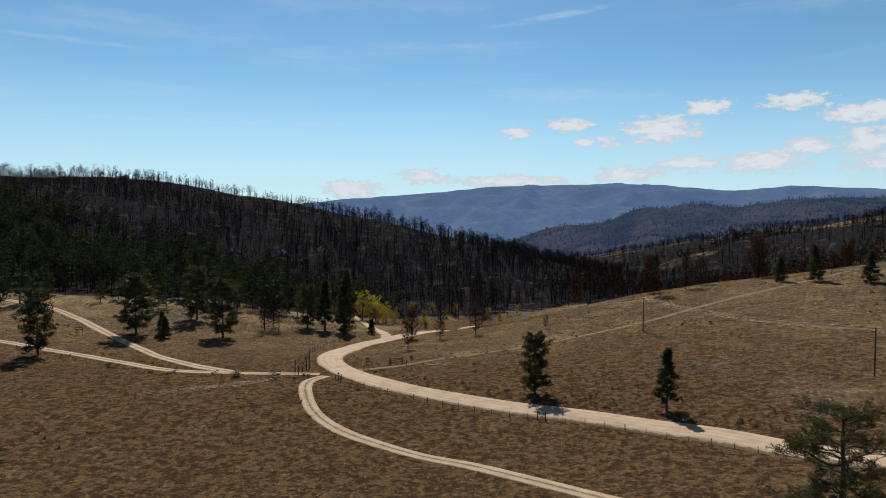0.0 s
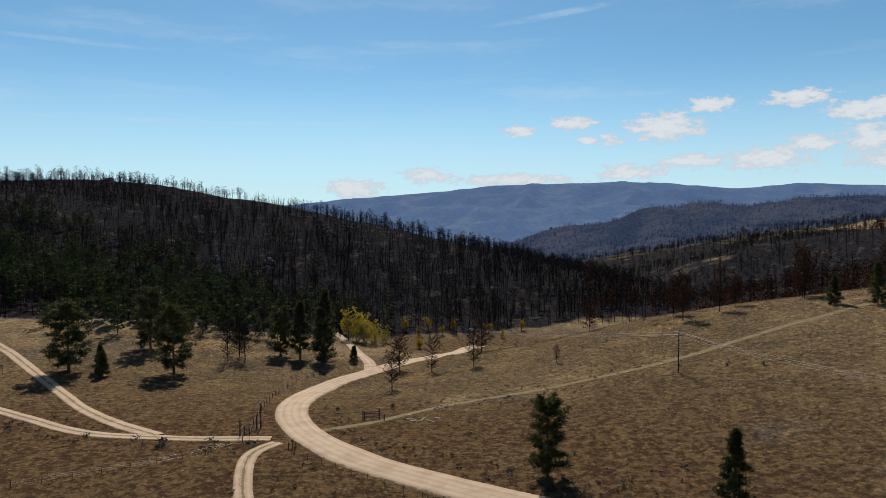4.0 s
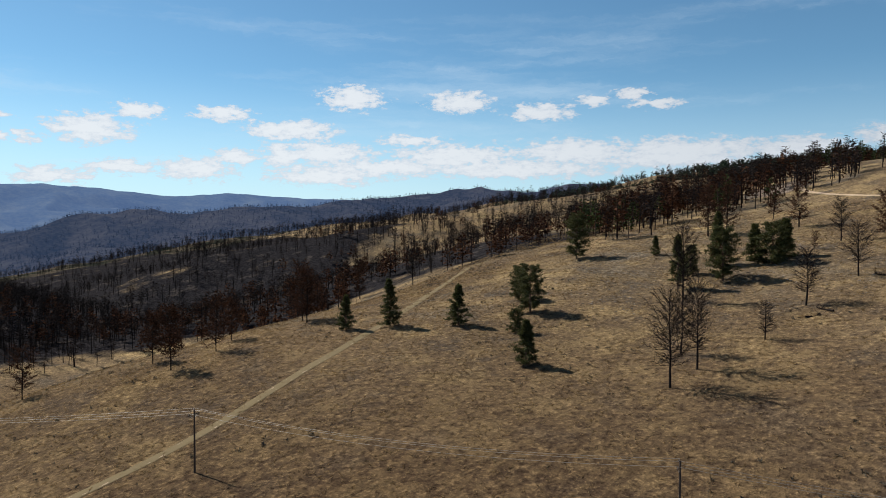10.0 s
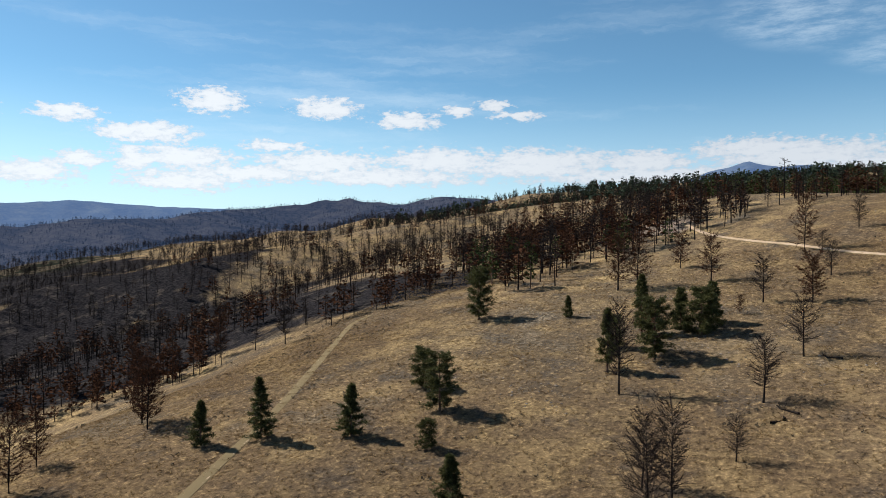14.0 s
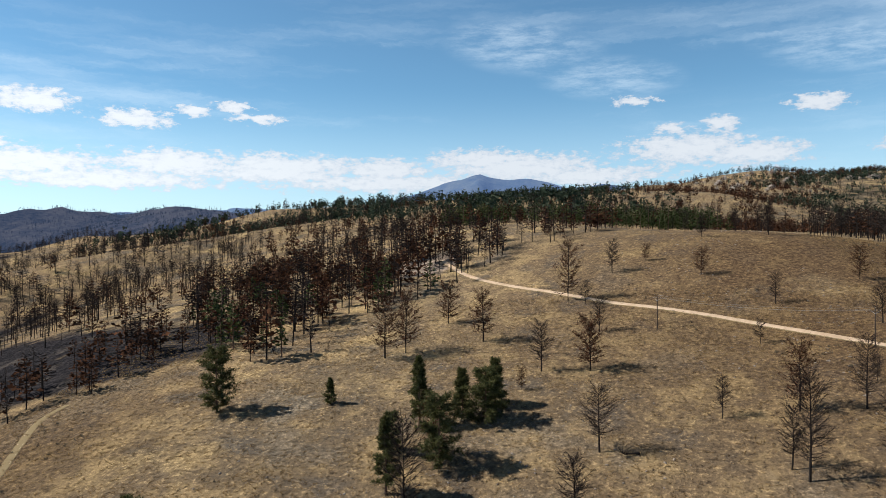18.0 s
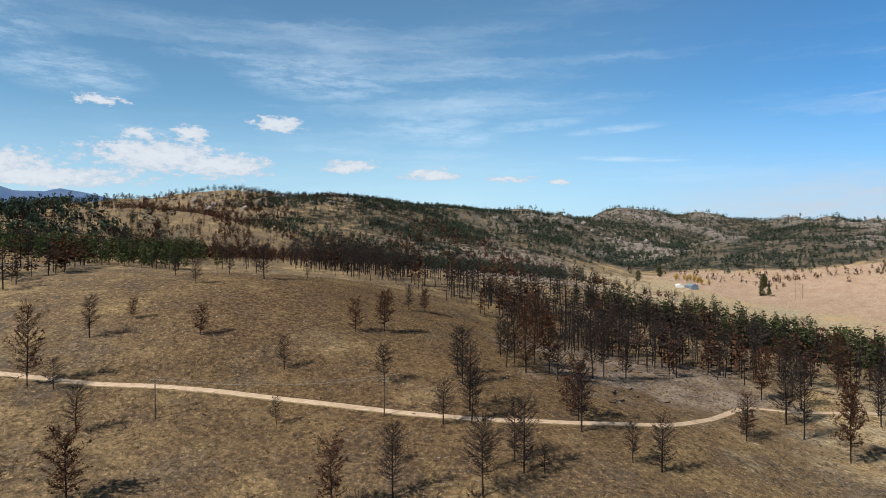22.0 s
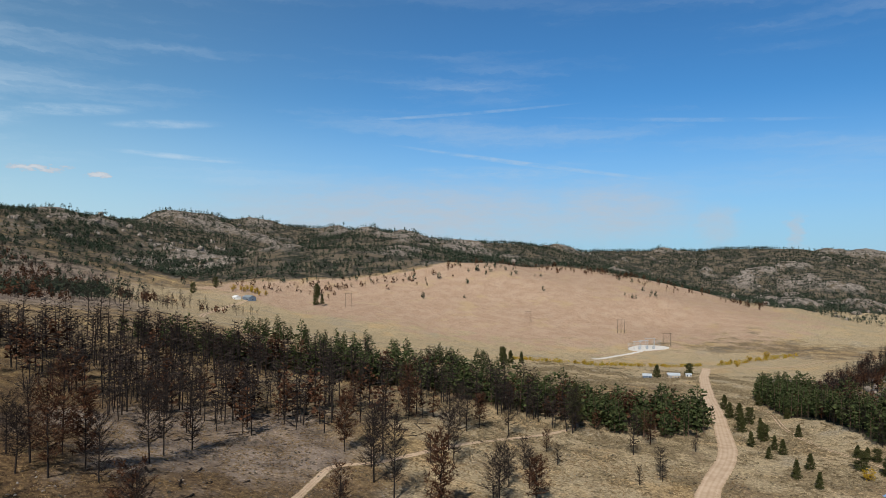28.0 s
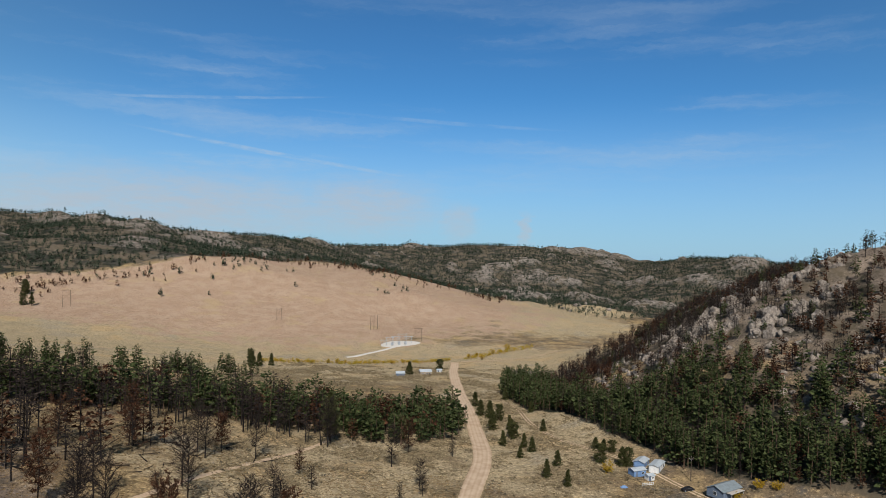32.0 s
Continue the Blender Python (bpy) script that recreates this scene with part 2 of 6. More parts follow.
def ground_look(n, where):
    broad = n.noise(where, 0.012, 4.0, 0.55)
    patch = n.noise(where, 0.07, 5.0, 0.62)
    clump = n.noise(where, 0.55, 5.0, 0.68)
    grain = n.noise(where, 3.2, 4.0, 0.7)
    grass = n.mix(n.ramp(broad, 0.38, 0.62), (0.144, 0.110, 0.073), (0.177, 0.129, 0.081))
    grass = n.mix(n.ramp(patch, 0.50, 0.66), grass, (0.284, 0.210, 0.117))
    grass = n.mix(n.ramp(patch, 0.47, 0.35), grass, (0.104, 0.090, 0.074))
    grass = n.mix(n.ramp(clump, 0.52, 0.72), grass, (0.285, 0.210, 0.122))
    grass = n.mix(n.ramp(clump, 0.47, 0.30), grass, (0.074, 0.058, 0.041))
    area = n.noise(n.vec("ADD", where, (90.0, 520.0, 0.0)), 0.03, 5.0, 0.62)
    grass = n.mix(n.ramp(area, 0.55, 0.66, 0.0, 0.75), grass, n.mix(n.ramp(clump, 0.4, 0.6), (0.232, 0.169, 0.090), (0.375, 0.278, 0.148)))
    grass = n.mix(n.ramp(area, 0.43, 0.34, 0.0, 0.7), grass, n.mix(n.ramp(clump, 0.4, 0.6), (0.105, 0.090, 0.068), (0.185, 0.154, 0.118)))
    rust = n.ramp(n.noise(n.vec("ADD", where, (310.0, 170.0, 0.0)), 0.022, 4.0, 0.6), 0.22, 0.44)
    grass = n.mix(n.math("MULTIPLY", rust, attribute(n, "rust")), grass, n.mix(n.ramp(clump, 0.4, 0.6), (0.056, 0.034, 0.021), (0.118, 0.076, 0.040)))
    pink = n.mix(n.ramp(patch, 0.35, 0.7), (0.294, 0.206, 0.150), (0.346, 0.258, 0.194))
    pink = n.mix(n.ramp(clump, 0.48, 0.32), pink, (0.17, 0.118, 0.076))
    straw = n.mix(n.ramp(patch, 0.4, 0.65), (0.335, 0.268, 0.172), (0.275, 0.225, 0.150))
    straw = n.mix(n.ramp(area, 0.54, 0.66, 0.0, 0.8), straw, (0.38, 0.275, 0.155))
    straw = n.mix(n.ramp(area, 0.45, 0.36, 0.0, 0.7), straw, (0.27, 0.235, 0.18))
    straw = n.mix(n.ramp(clump, 0.5, 0.36), straw, (0.17, 0.138, 0.088))
    straw = n.mix(n.ramp(clump, 0.54, 0.68, 0.0, 0.8), straw, (0.40, 0.325, 0.215))
    pink = n.mix(n.ramp(area, 0.54, 0.68, 0.0, 0.6), pink, (0.33, 0.25, 0.15))
    ash = n.mix(n.ramp(patch, 0.38, 0.62), (0.150, 0.121, 0.102), (0.255, 0.205, 0.168))
    ash = n.mix(n.ramp(clump, 0.47, 0.33), ash, (0.030, 0.025, 0.023))
    ash = n.mix(n.math("MULTIPLY", n.ramp(clump, 0.6, 0.72), 0.5), ash, (0.36, 0.31, 0.27))
    stony = n.math("MULTIPLY", attribute(n, "stony"), n.ramp(n.noise(where, 0.05, 7.0, 0.75), 0.42, 0.52))
    woods = n.mix(n.ramp(n.noise(where, 0.03, 6.0, 0.7), 0.44, 0.56), (0.022, 0.026, 0.020), (0.105, 0.086, 0.062))
    woods = n.mix(stony, woods, n.mix(n.ramp(n.noise(where, 0.16, 6.0, 0.75), 0.36, 0.62), (0.10, 0.088, 0.078), (0.27, 0.238, 0.212)))
    edge = n.math("MULTIPLY_ADD", n.math("SUBTRACT", n.noise(where, 0.05, 5.0, 0.6), 0.5), 1.1, 0.0)

    def laid(tone, name, colour):
        return n.mix(n.ramp(n.math("ADD", attribute(n, name), edge), 0.35, 0.65), tone, colour)

    tone = laid(laid(laid(grass, "straw", straw), "pink", pink), "ash", ash)
    speck = n.noise(where, 1.1, 6.0, 0.75)
    tone = n.mix(n.ramp(speck, 0.47, 0.35, 0.0, 0.55), tone, n.mix(1.0, tone, (0.38, 0.36, 0.34), "MULTIPLY"))
    tone = n.mix(n.ramp(speck, 0.53, 0.64, 0.0, 0.8), tone, n.mix(1.0, tone, (1.75, 1.73, 1.66), "MULTIPLY"))
    tone = n.mix(n.ramp(grain, 0.3, 0.75, 0.0, 0.5), tone, n.mix(1.0, tone, (1.5, 1.5, 1.45), "MULTIPLY"))
    tone = n.mix(n.ramp(grain, 0.46, 0.25, 0.0, 0.45), tone, n.mix(1.0, tone, (0.5, 0.48, 0.45), "MULTIPLY"))
    soot = n.mix(n.ramp(clump, 0.40, 0.64), (0.013, 0.013, 0.015), (0.040, 0.037, 0.040))
    soot = n.mix(n.ramp(patch, 0.54, 0.68), soot, n.mix(n.ramp(clump, 0.35, 0.65), (0.030, 0.027, 0.026), (0.100, 0.086, 0.076)))
    tone = laid(laid(tone, "soot", soot), "woods", woods)
    height = n.math("ADD", n.math("MULTIPLY", clump, 0.7), n.math("MULTIPLY", grain, 0.3))
    return tone, height, 0.75


def dirt_look(n, where):
    patch = n.noise(where, 0.25, 5.0, 0.6)
    grain = n.noise(where, 4.0, 4.0, 0.65)
    tone = n.mix(n.ramp(patch, 0.35, 0.65), (0.40, 0.285, 0.19), (0.50, 0.375, 0.265))
    tone = n.mix(n.ramp(grain, 0.35, 0.7, 0.0, 0.35), tone, (0.38, 0.28, 0.19))
    rut = attribute(n, "rut")
    tone = n.mix(n.math("MULTIPLY", rut, n.ramp(patch, 0.25, 0.6, 0.35, 0.85)), tone, (0.58, 0.455, 0.34))
    verge = attribute(n, "verge")
    ragged = n.ramp(n.math("ADD", verge, n.math("MULTIPLY", n.math("SUBTRACT", n.noise(where, 0.6, 5.0, 0.7), 0.5), 1.4)), 0.45, 0.62)
    tone = n.mix(ragged, tone, (0.20, 0.155, 0.085))
    return tone, grain, 0.12


def hazy(name, low, high, scale, haze_glow):
    """Wooded slopes kilometres off, with haze painted in: bluish colours and a blue glow."""
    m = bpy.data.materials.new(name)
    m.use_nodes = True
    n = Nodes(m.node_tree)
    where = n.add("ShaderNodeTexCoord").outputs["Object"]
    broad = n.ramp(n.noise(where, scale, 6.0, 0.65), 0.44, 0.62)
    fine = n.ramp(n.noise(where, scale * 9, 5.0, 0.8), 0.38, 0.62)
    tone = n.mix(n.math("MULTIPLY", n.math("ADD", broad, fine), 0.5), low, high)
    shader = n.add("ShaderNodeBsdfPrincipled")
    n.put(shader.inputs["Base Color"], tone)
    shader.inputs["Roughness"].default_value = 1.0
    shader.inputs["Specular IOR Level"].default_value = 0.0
    # blue emission stands in for the haze; the slopes are no lamps
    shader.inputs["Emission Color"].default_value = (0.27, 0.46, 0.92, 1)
    shader.inputs["Emission Strength"].default_value = haze_glow
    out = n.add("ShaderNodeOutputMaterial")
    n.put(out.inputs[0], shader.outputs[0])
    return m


far_hill_haze_skin = hazy("far_hill_slopes", (0.006, 0.007, 0.010), (0.058, 0.050, 0.046), 0.009, 0.078)
far_hill_tree_haze_skin = hazy("far_hill_trees", (0.005, 0.007, 0.011), (0.018, 0.020, 0.024), 0.02, 0.058)
# strongest glow: the ranges' blue is haze put into colour and emission
range_haze_skin = hazy("far_slopes", (0.020, 0.036, 0.060), (0.080, 0.092, 0.088), 0.006, 0.235)
ground_skin = material("dry_grass", ground_look, 1.0, specular=0.0)
dirt_skin = material("gravel", dirt_look, 0.95, specular=0.1)
bark_skin = material("bark", lambda n, w: (n.mix(n.noise(w, 6.0, 4.0, 0.7, (1.0, 1.0, 0.2)), (0.06, 0.04, 0.03), (0.17, 0.105, 0.07)), n.noise(w, 9.0, 3.0, 0.6, (1.0, 1.0, 0.25)), 0.06))
char_skin = material("charred_bark", lambda n, w: (n.mix(n.noise(w, 3.0, 4.0, 0.7, (1.0, 1.0, 0.25)), (0.012, 0.011, 0.011), (0.038, 0.031, 0.028)), n.noise(w, 8.0, 3.0, 0.6, (1.0, 1.0, 0.25)), 0.05), specular=0.0)
needle_skin = material("green_needles", lambda n, w: varied(n, 1.0, (0.032, 0.039, 0.013), (0.105, 0.105, 0.036)), 0.7, specular=0.2, leafy=0.3)
# duller, bluer copy of the far needles: a tint of distance put into the colour
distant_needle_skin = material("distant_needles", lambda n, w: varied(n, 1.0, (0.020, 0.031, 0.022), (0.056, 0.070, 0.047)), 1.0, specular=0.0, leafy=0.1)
dead_skin = material("scorched_needles", lambda n, w: varied(n, 1.0, (0.024, 0.015, 0.011), (0.105, 0.050, 0.029)), 1.0, specular=0.0, leafy=0.1)
twig_skin = material("charred_twigs", lambda n, w: varied(n, 1.0, (0.014, 0.012, 0.012), (0.050, 0.039, 0.034)), 1.0, specular=0.0, leafy=0.05)
gold_skin = material("yellow_leaves", lambda n, w: varied(n, 1.0, (0.30, 0.19, 0.015), (0.48, 0.33, 0.03)), 0.8, leafy=0.3)
lime_skin = material("turning_leaves", lambda n, w: varied(n, 1.0, (0.24, 0.21, 0.02), (0.48, 0.37, 0.03)), 0.7, leafy=0.5)
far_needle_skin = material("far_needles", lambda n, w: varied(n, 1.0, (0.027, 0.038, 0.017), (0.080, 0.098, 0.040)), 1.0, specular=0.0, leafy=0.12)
tuft_skin = material("straw_tufts", lambda n, w: n.mix(n.ramp(n.noise(w, 0.07, 5.0, 0.62), 0.35, 0.65), varied(n, 1.0, (0.10, 0.068, 0.040), (0.30, 0.205, 0.108)), varied(n, 1.0, (0.16, 0.10, 0.042), (0.42, 0.30, 0.155))), 0.9, leafy=0.45)
pale_tuft_skin = material("pale_straw_tufts", lambda n, w: varied(n, 1.0, (0.17, 0.135, 0.085), (0.38, 0.305, 0.19)), 0.9, leafy=0.4)
sage_skin = material("sagebrush", lambda n, w: varied(n, 1.0, (0.040, 0.038, 0.028), (0.115, 0.10, 0.075)), 0.9)
rock_skin = material("granite", lambda n, w: (n.mix(n.ramp(n.noise(w, 0.5, 6.0, 0.7, (1.0, 1.0, 0.4)), 0.35, 0.65), (0.10, 0.085, 0.075), (0.31, 0.268, 0.232)), n.noise(w, 0.9, 6.0, 0.7), 0.6))
post_skin = material("weathered_wood", lambda n, w: (n.mix(n.noise(w, 4.0, 4.0, 0.7, (1.0, 1.0, 0.15)), (0.035, 0.026, 0.02), (0.13, 0.10, 0.08)), n.noise(w, 12.0, 3.0, 0.6, (1.0, 1.0, 0.1)), 0.01))
pale_skin = material("bleached_wood", lambda n, w: n.mix(n.noise(w, 5.0, 4.0, 0.7, (1.0, 1.0, 0.2)), (0.30, 0.27, 0.24), (0.52, 0.49, 0.45)))
wire_skin = material("weathered_wire", lambda n, w: n.mix(n.noise(w, 0.8, 2.0, 0.5), (0.30, 0.28, 0.25), (0.42, 0.40, 0.37)), 0.5, 0.6)
glass_skin = material("window_glass", lambda n, w: n.mix(n.noise(w, 0.7, 2.0, 0.5), (0.02, 0.025, 0.03), (0.05, 0.06, 0.07)), 0.08, 0.0, 0.6)


def paint(name, colour, rough=0.6, wear=0.75):
    """Weathered paint or sheet metal of one colour."""
    return material(name, lambda n, w: n.mix(n.ramp(n.noise(w, 0.9, 5.0, 0.65), 0.35, 0.7), colour, tuple(c * wear for c in colour)), rough)


blue_skin, white_skin, grey_roof_skin = paint("blue_paint", (0.16, 0.27, 0.48)), paint("white_paint", (0.72, 0.73, 0.74)), paint("grey_shingles", (0.20, 0.24, 0.27))
pale_roof_skin, slate_skin, steel_skin = paint("pale_sheet_roof", (0.40, 0.45, 0.50), 0.5), paint("slate_blue_siding", (0.13, 0.17, 0.24)), paint("galvanised_steel", (0.34, 0.37, 0.40), 0.5)
black_skin, gravel_pad_skin, tan_wall_skin = paint("black_car_paint", (0.02, 0.02, 0.024), 0.25), paint("pale_crushed_gravel", (0.58, 0.56, 0.53), 0.95, 0.75), paint("tan_siding", (0.40, 0.33, 0.25))
# ---- the lie of the land ----
# Control heights of the broad relief, south to north, every 150 m from (-420, -960)
RELIEF_SOUTH = [
    [-14, -9, -1, 16, 44, 83, 116, 128, 132, 137],
    [-7, -7, -6, 0, 14, 40, 68, 81, 93, 105],
    [2, -1, -5, -7, -7, -2, 17, 37, 58, 78],
    [10, 6, 1, -4, -10, -15, -3, 17, 38, 63],
    [14, 11, 6, 2, 0, -1, 13, 36, 53, 67],
    [11, 8, 5, 6, 12, 23, 41, 59, 68, 75],
]
RELIEF_NORTH = [
    [5, -1, -2, 4, 20, 40, 62, 72, 72, 77],
    [4, -6, -8, 0, 22, 49, 72, 77, 75, 81],
    [15, 0, -10, -7, 14, 46, 76, 91, 89, 92],
    [28, 9, -13, -22, -5, 28, 59, 83, 92, 100],
    [30, 4, -23, -38, -30, -4, 22, 52, 77, 97],
    [25, -5, -34, -53, -54, -38, -14, 20, 55, 86],
]
# Finer swells of the meadow round the flight, every 66 m from (-120, -220)
SWELL = [
    [9.4, 9.4, 8.8, 5.5, -1.6, -4.2, -1.2, 0.8, 1.5, 1.6],
    [5.1, 2.5, 2.7, 6.1, 1.0, -7.0, -0.0, -3.4, -1.7, 5.6],
    [-1.0, -5.5, -6.8, -2.3, -3.8, -2.3, 4.0, -9.1, -5.1, 8.6],
    [-8.5, -10.7, -11.7, -8.6, -7.1, -5.4, -1.7, -6.6, -2.5, 4.8],
    [-7.7, -10.5, -13.2, -10.6, -3.9, 5.9, 11.2, 11.2, 15.0, -0.6],
    [-2.6, -6.1, -14.2, -12.4, -5.3, 0.7, 1.2, 11.2, 16.8, -0.2],
    [-3.7, -0.0, -5.1, -3.9, -6.8, -3.6, -1.8, 5.2, 9.6, 8.7],
    [-1.3, -7.2, -10.9, 5.4, 3.7, 3.6, 4.0, -2.3, 3.2, 10.3],
    [5.3, -5.4, -7.2, 9.5, 7.8, 3.9, 5.1, -3.2, -4.5, -4.0],
    [6.2, -8.4, -18.1, -15.5, -16.8, -10.6, 6.2, 4.1, -8.5, -21.9],
]
RELIEF = np.array(RELIEF_SOUTH + RELIEF_NORTH, float)
SWELLS = np.array(SWELL, float)
# Ridges: crest line, slope of the flanks, rounding of the crest
RIDGES = [
    ([(-700, 480, 55), (-500, 580, 74), (-385, 845, 78), (-255, 811, 58), (-110, 732, 34), (-18, 660, 12), (55, 577, -6), (90, 492, -22)], 0.27, 70),
    ([(-400, 1600, -120), (202, 1688, -30), (345, 1716, 14), (579, 1704, 60), (809, 1608, 86), (942, 1515, 74), (1417, 1785, 136), (1852, 1471, 168), (1300, 900, 122), (940, 721, 92)], 0.30, 60),
    ([(720, 420, 90), (653, 445, 82), (525, 549, 57), (400, 605, 36), (312, 665, 16), (240, 770, -18), (190, 880, -60)], 0.36, 22),
    ([(560, -1010, 62), (470, -1000, 72), (430, -960, 60)], 0.22, 30),
    ([(913, 721, 88), (960, 560, 110), (971, 284, 112), (985, 100, 122), (1010, 60, 128)], 0.27, 60),
    ([(1250, 120, 150), (1368, -17, 172), (1356, -89, 184), (1322, -225, 176), (1365, -397, 172), (1378, -611, 160), (1410, -930, 164), (1500, -1200, 178), (1295, -1396, 158), (1090, -1415, 154), (917, -1111, 122)], 0.27, 80),
    ([(1500, -1500, 150), (1052, -1665, 132), (837, -1759, 117), (736, -2001, 100), (385, -2269, 103), (99, -2280, 106), (-103, -2469, 103), (-364, -2430, 66), (-481, -2197, 84), (-562, -1963, 78), (-900, -1700, 80)], 0.25, 80),
    ([(-130, -160, 60), (-75, -215, 96), (-50, -275, 98), (-30, -370, 76), (22, -430, 28), (70, -560, 2)], 0.62, 30),
]


def bend(a):
    """The weight of a control height at a distance of a steps (cubic B-spline)."""
    a = np.abs(a)
    return np.where(a < 1, (4 - 6 * a**2 + 3 * a**3) / 6, np.where(a < 2, (2 - np.minimum(a, 2)) ** 3 / 6, 0))


def lattice(grid, u, v):
    out = np.zeros_like(u)
    for j in range(grid.shape[0]):
        wv = bend(v - j)
        for i in range(grid.shape[1]):
            out += grid[j, i] * bend(u - i) * wv
    return out


def land(x, y):
    """The height of the ground at x, y (arrays)."""
    x, y = np.asarray(x, float), np.asarray(y, float)
    z = lattice(RELIEF, np.clip((x + 420) / 150, 1, 8), np.clip((y + 960) / 150, 1, 10))
    z = z + lattice(SWELLS, (x + 120) / 66, (y + 220) / 66)
    out = np.clip((np.hypot(x - 250, y + 100) - 950) / 1300, 0, 1)
    z = z + (-70 - z) * out * out * (3 - 2 * out)
    for crest, slope, soft in RIDGES:
        top = np.full_like(z, -1e4)
        for (ax, ay, az), (bx, by, bz) in zip(crest, crest[1:]):
            dx, dy = bx - ax, by - ay
            s = np.clip(((x - ax) * dx + (y - ay) * dy) / (dx * dx + dy * dy), 0, 1)
            d = np.hypot(x - ax - s * dx, y - ay - s * dy)
            top = np.maximum(top, az + s * (bz - az) - slope * (np.sqrt(d * d + soft * soft) - soft))
        z = np.maximum(z, top) + 3 * np.clip(1 - np.abs(z - top) / 12, 0, 1) ** 2
    return z



def rough(x, y, scale, seed):
    """Smooth chance heights between -1 and 1 with waves of about scale metres."""
    x, y = np.asarray(x, float) / scale, np.asarray(y, float) / scale
    i, j = np.floor(x), np.floor(y)
    a, b = x - i, y - j
    a, b = a * a * (3 - 2 * a), b * b * (3 - 2 * b)

    def corner(p, q):
        v = np.sin(p * 127.1 + q * 311.7 + seed * 74.7) * 43758.5453
        return (v - np.floor(v)) * 2 - 1

    return (corner(i, j) * (1 - a) + corner(i + 1, j) * a) * (1 - b) + (corner(i, j + 1) * (1 - a) + corner(i + 1, j + 1) * a) * b


def knobs(x, y):
    """0 to 1: the rounded rocky tops of the far southern ridges."""
    v = 0.5 * rough(x + 0.4 * y, y, 120, 17) + 0.5 * rough(x, y, 52, 18)
    return np.clip((v - 0.20) / 0.36, 0, 1)


def ground_height(x, y):
    """The land with its small unevenness; hills far off have gullies and knobs."""
    x, y = np.asarray(x, float), np.asarray(y, float)
    z = land(x, y)
    away = np.clip((np.hypot(x - 150, y - 60) - 380) / 700, 0, 1)
    z = z + 0.22 * rough(x, y, 14, 1) + 0.5 * rough(x, y, 45, 2) * np.clip(away + 0.35, 0, 1)
    z = z + away * (5.0 * rough(x, y, 90, 3) + 2.0 * rough(x, y, 48, 4) + 6.0 * away * rough(x, y, 230, 5))
    # rocky knobs in the south, ribs and gullies in the north
    south = away * np.clip((-y - 560) / 300, 0, 1) * np.clip(np.hypot((x - 430) / 330, (y + 790) / 240) - 0.75, 0, 1)
    z = z + south * (15 * knobs(x, y) - 4)
    ribs = np.clip((np.hypot(x - 60, y - 140) - 900) / 300, 0, 1) * (y > 500)
    z = z + ribs * (13 - 26 * np.abs(rough(x - 0.5 * y, 0.25 * (x + y), 115, 19)) + 6 * rough(x, y, 55, 20))
    # the wooded eastern ridge
    z = z + 15 * np.clip(1.5 - np.hypot((x - 900) / 130, (y - 330) / 250), 0, 1)
    # crags of the rocky hill
    crag = np.clip(1 - np.hypot((x + 20) / 110, (y + 300) / 150), 0, 1)
    z = z + crag * (7 * np.abs(rough(x, y, 26, 6)) + 3.5 * rough(x, y, 11, 7))
    return z


def lines_of(low, high, core_low, core_high, step, grow, most):
    """Grid lines: even in the core, wider and wider outside it."""
    up, down = [core_high], [core_low]
    s = step
    while up[-1] < high:
        s = min(s * grow, most) if up[-1] < 0.5 * high else s * 1.2
        up.append(up[-1] + s)
    s = step
    while down[-1] > low:
        s = min(s * grow, most) if down[-1] > 0.54 * low else s * 1.2
        down.append(down[-1] - s)
    core = np.arange(core_low, core_high, step)
    return np.array(down[:0:-1] + list(core) + up)


def mesh_of(name, verts, faces):
    me = bpy.data.meshes.new(name)
    me.from_pydata([tuple(v) for v in verts], [], faces)
    return me


def quick_mesh(name, verts, tris):
    """A mesh of triangles from arrays."""
    me = bpy.data.meshes.new(name)
    verts, tris = np.asarray(verts, np.float32), np.asarray(tris, np.int32)
    me.vertices.add(len(verts))
    me.vertices.foreach_set("co", verts.ravel())
    me.loops.add(tris.size)
    me.loops.foreach_set("vertex_index", tris.ravel())
    me.polygons.add(len(tris))
    me.polygons.foreach_set("loop_start", np.arange(0, tris.size, tris.shape[1], dtype=np.int32))
    me.polygons.foreach_set("loop_total", np.full(len(tris), tris.shape[1], np.int32))
    me.update(calc_edges=True)
    return me


def give(me, name, values):
    me.attributes.new(name, "FLOAT", "POINT").data.foreach_set("value", np.asarray(values, np.float32))


def blob(x, y, cx, cy, rx, ry, turn=0.0):
    """1 inside an oval patch, falling to 0 outside it."""
    c, s = math.cos(radians(turn)), math.sin(radians(turn))
    u, v = (x - cx) * c + (y - cy) * s, -(x - cx) * s + (y - cy) * c
    return np.clip(1.5 - np.hypot(u / rx, v / ry), 0, 1)


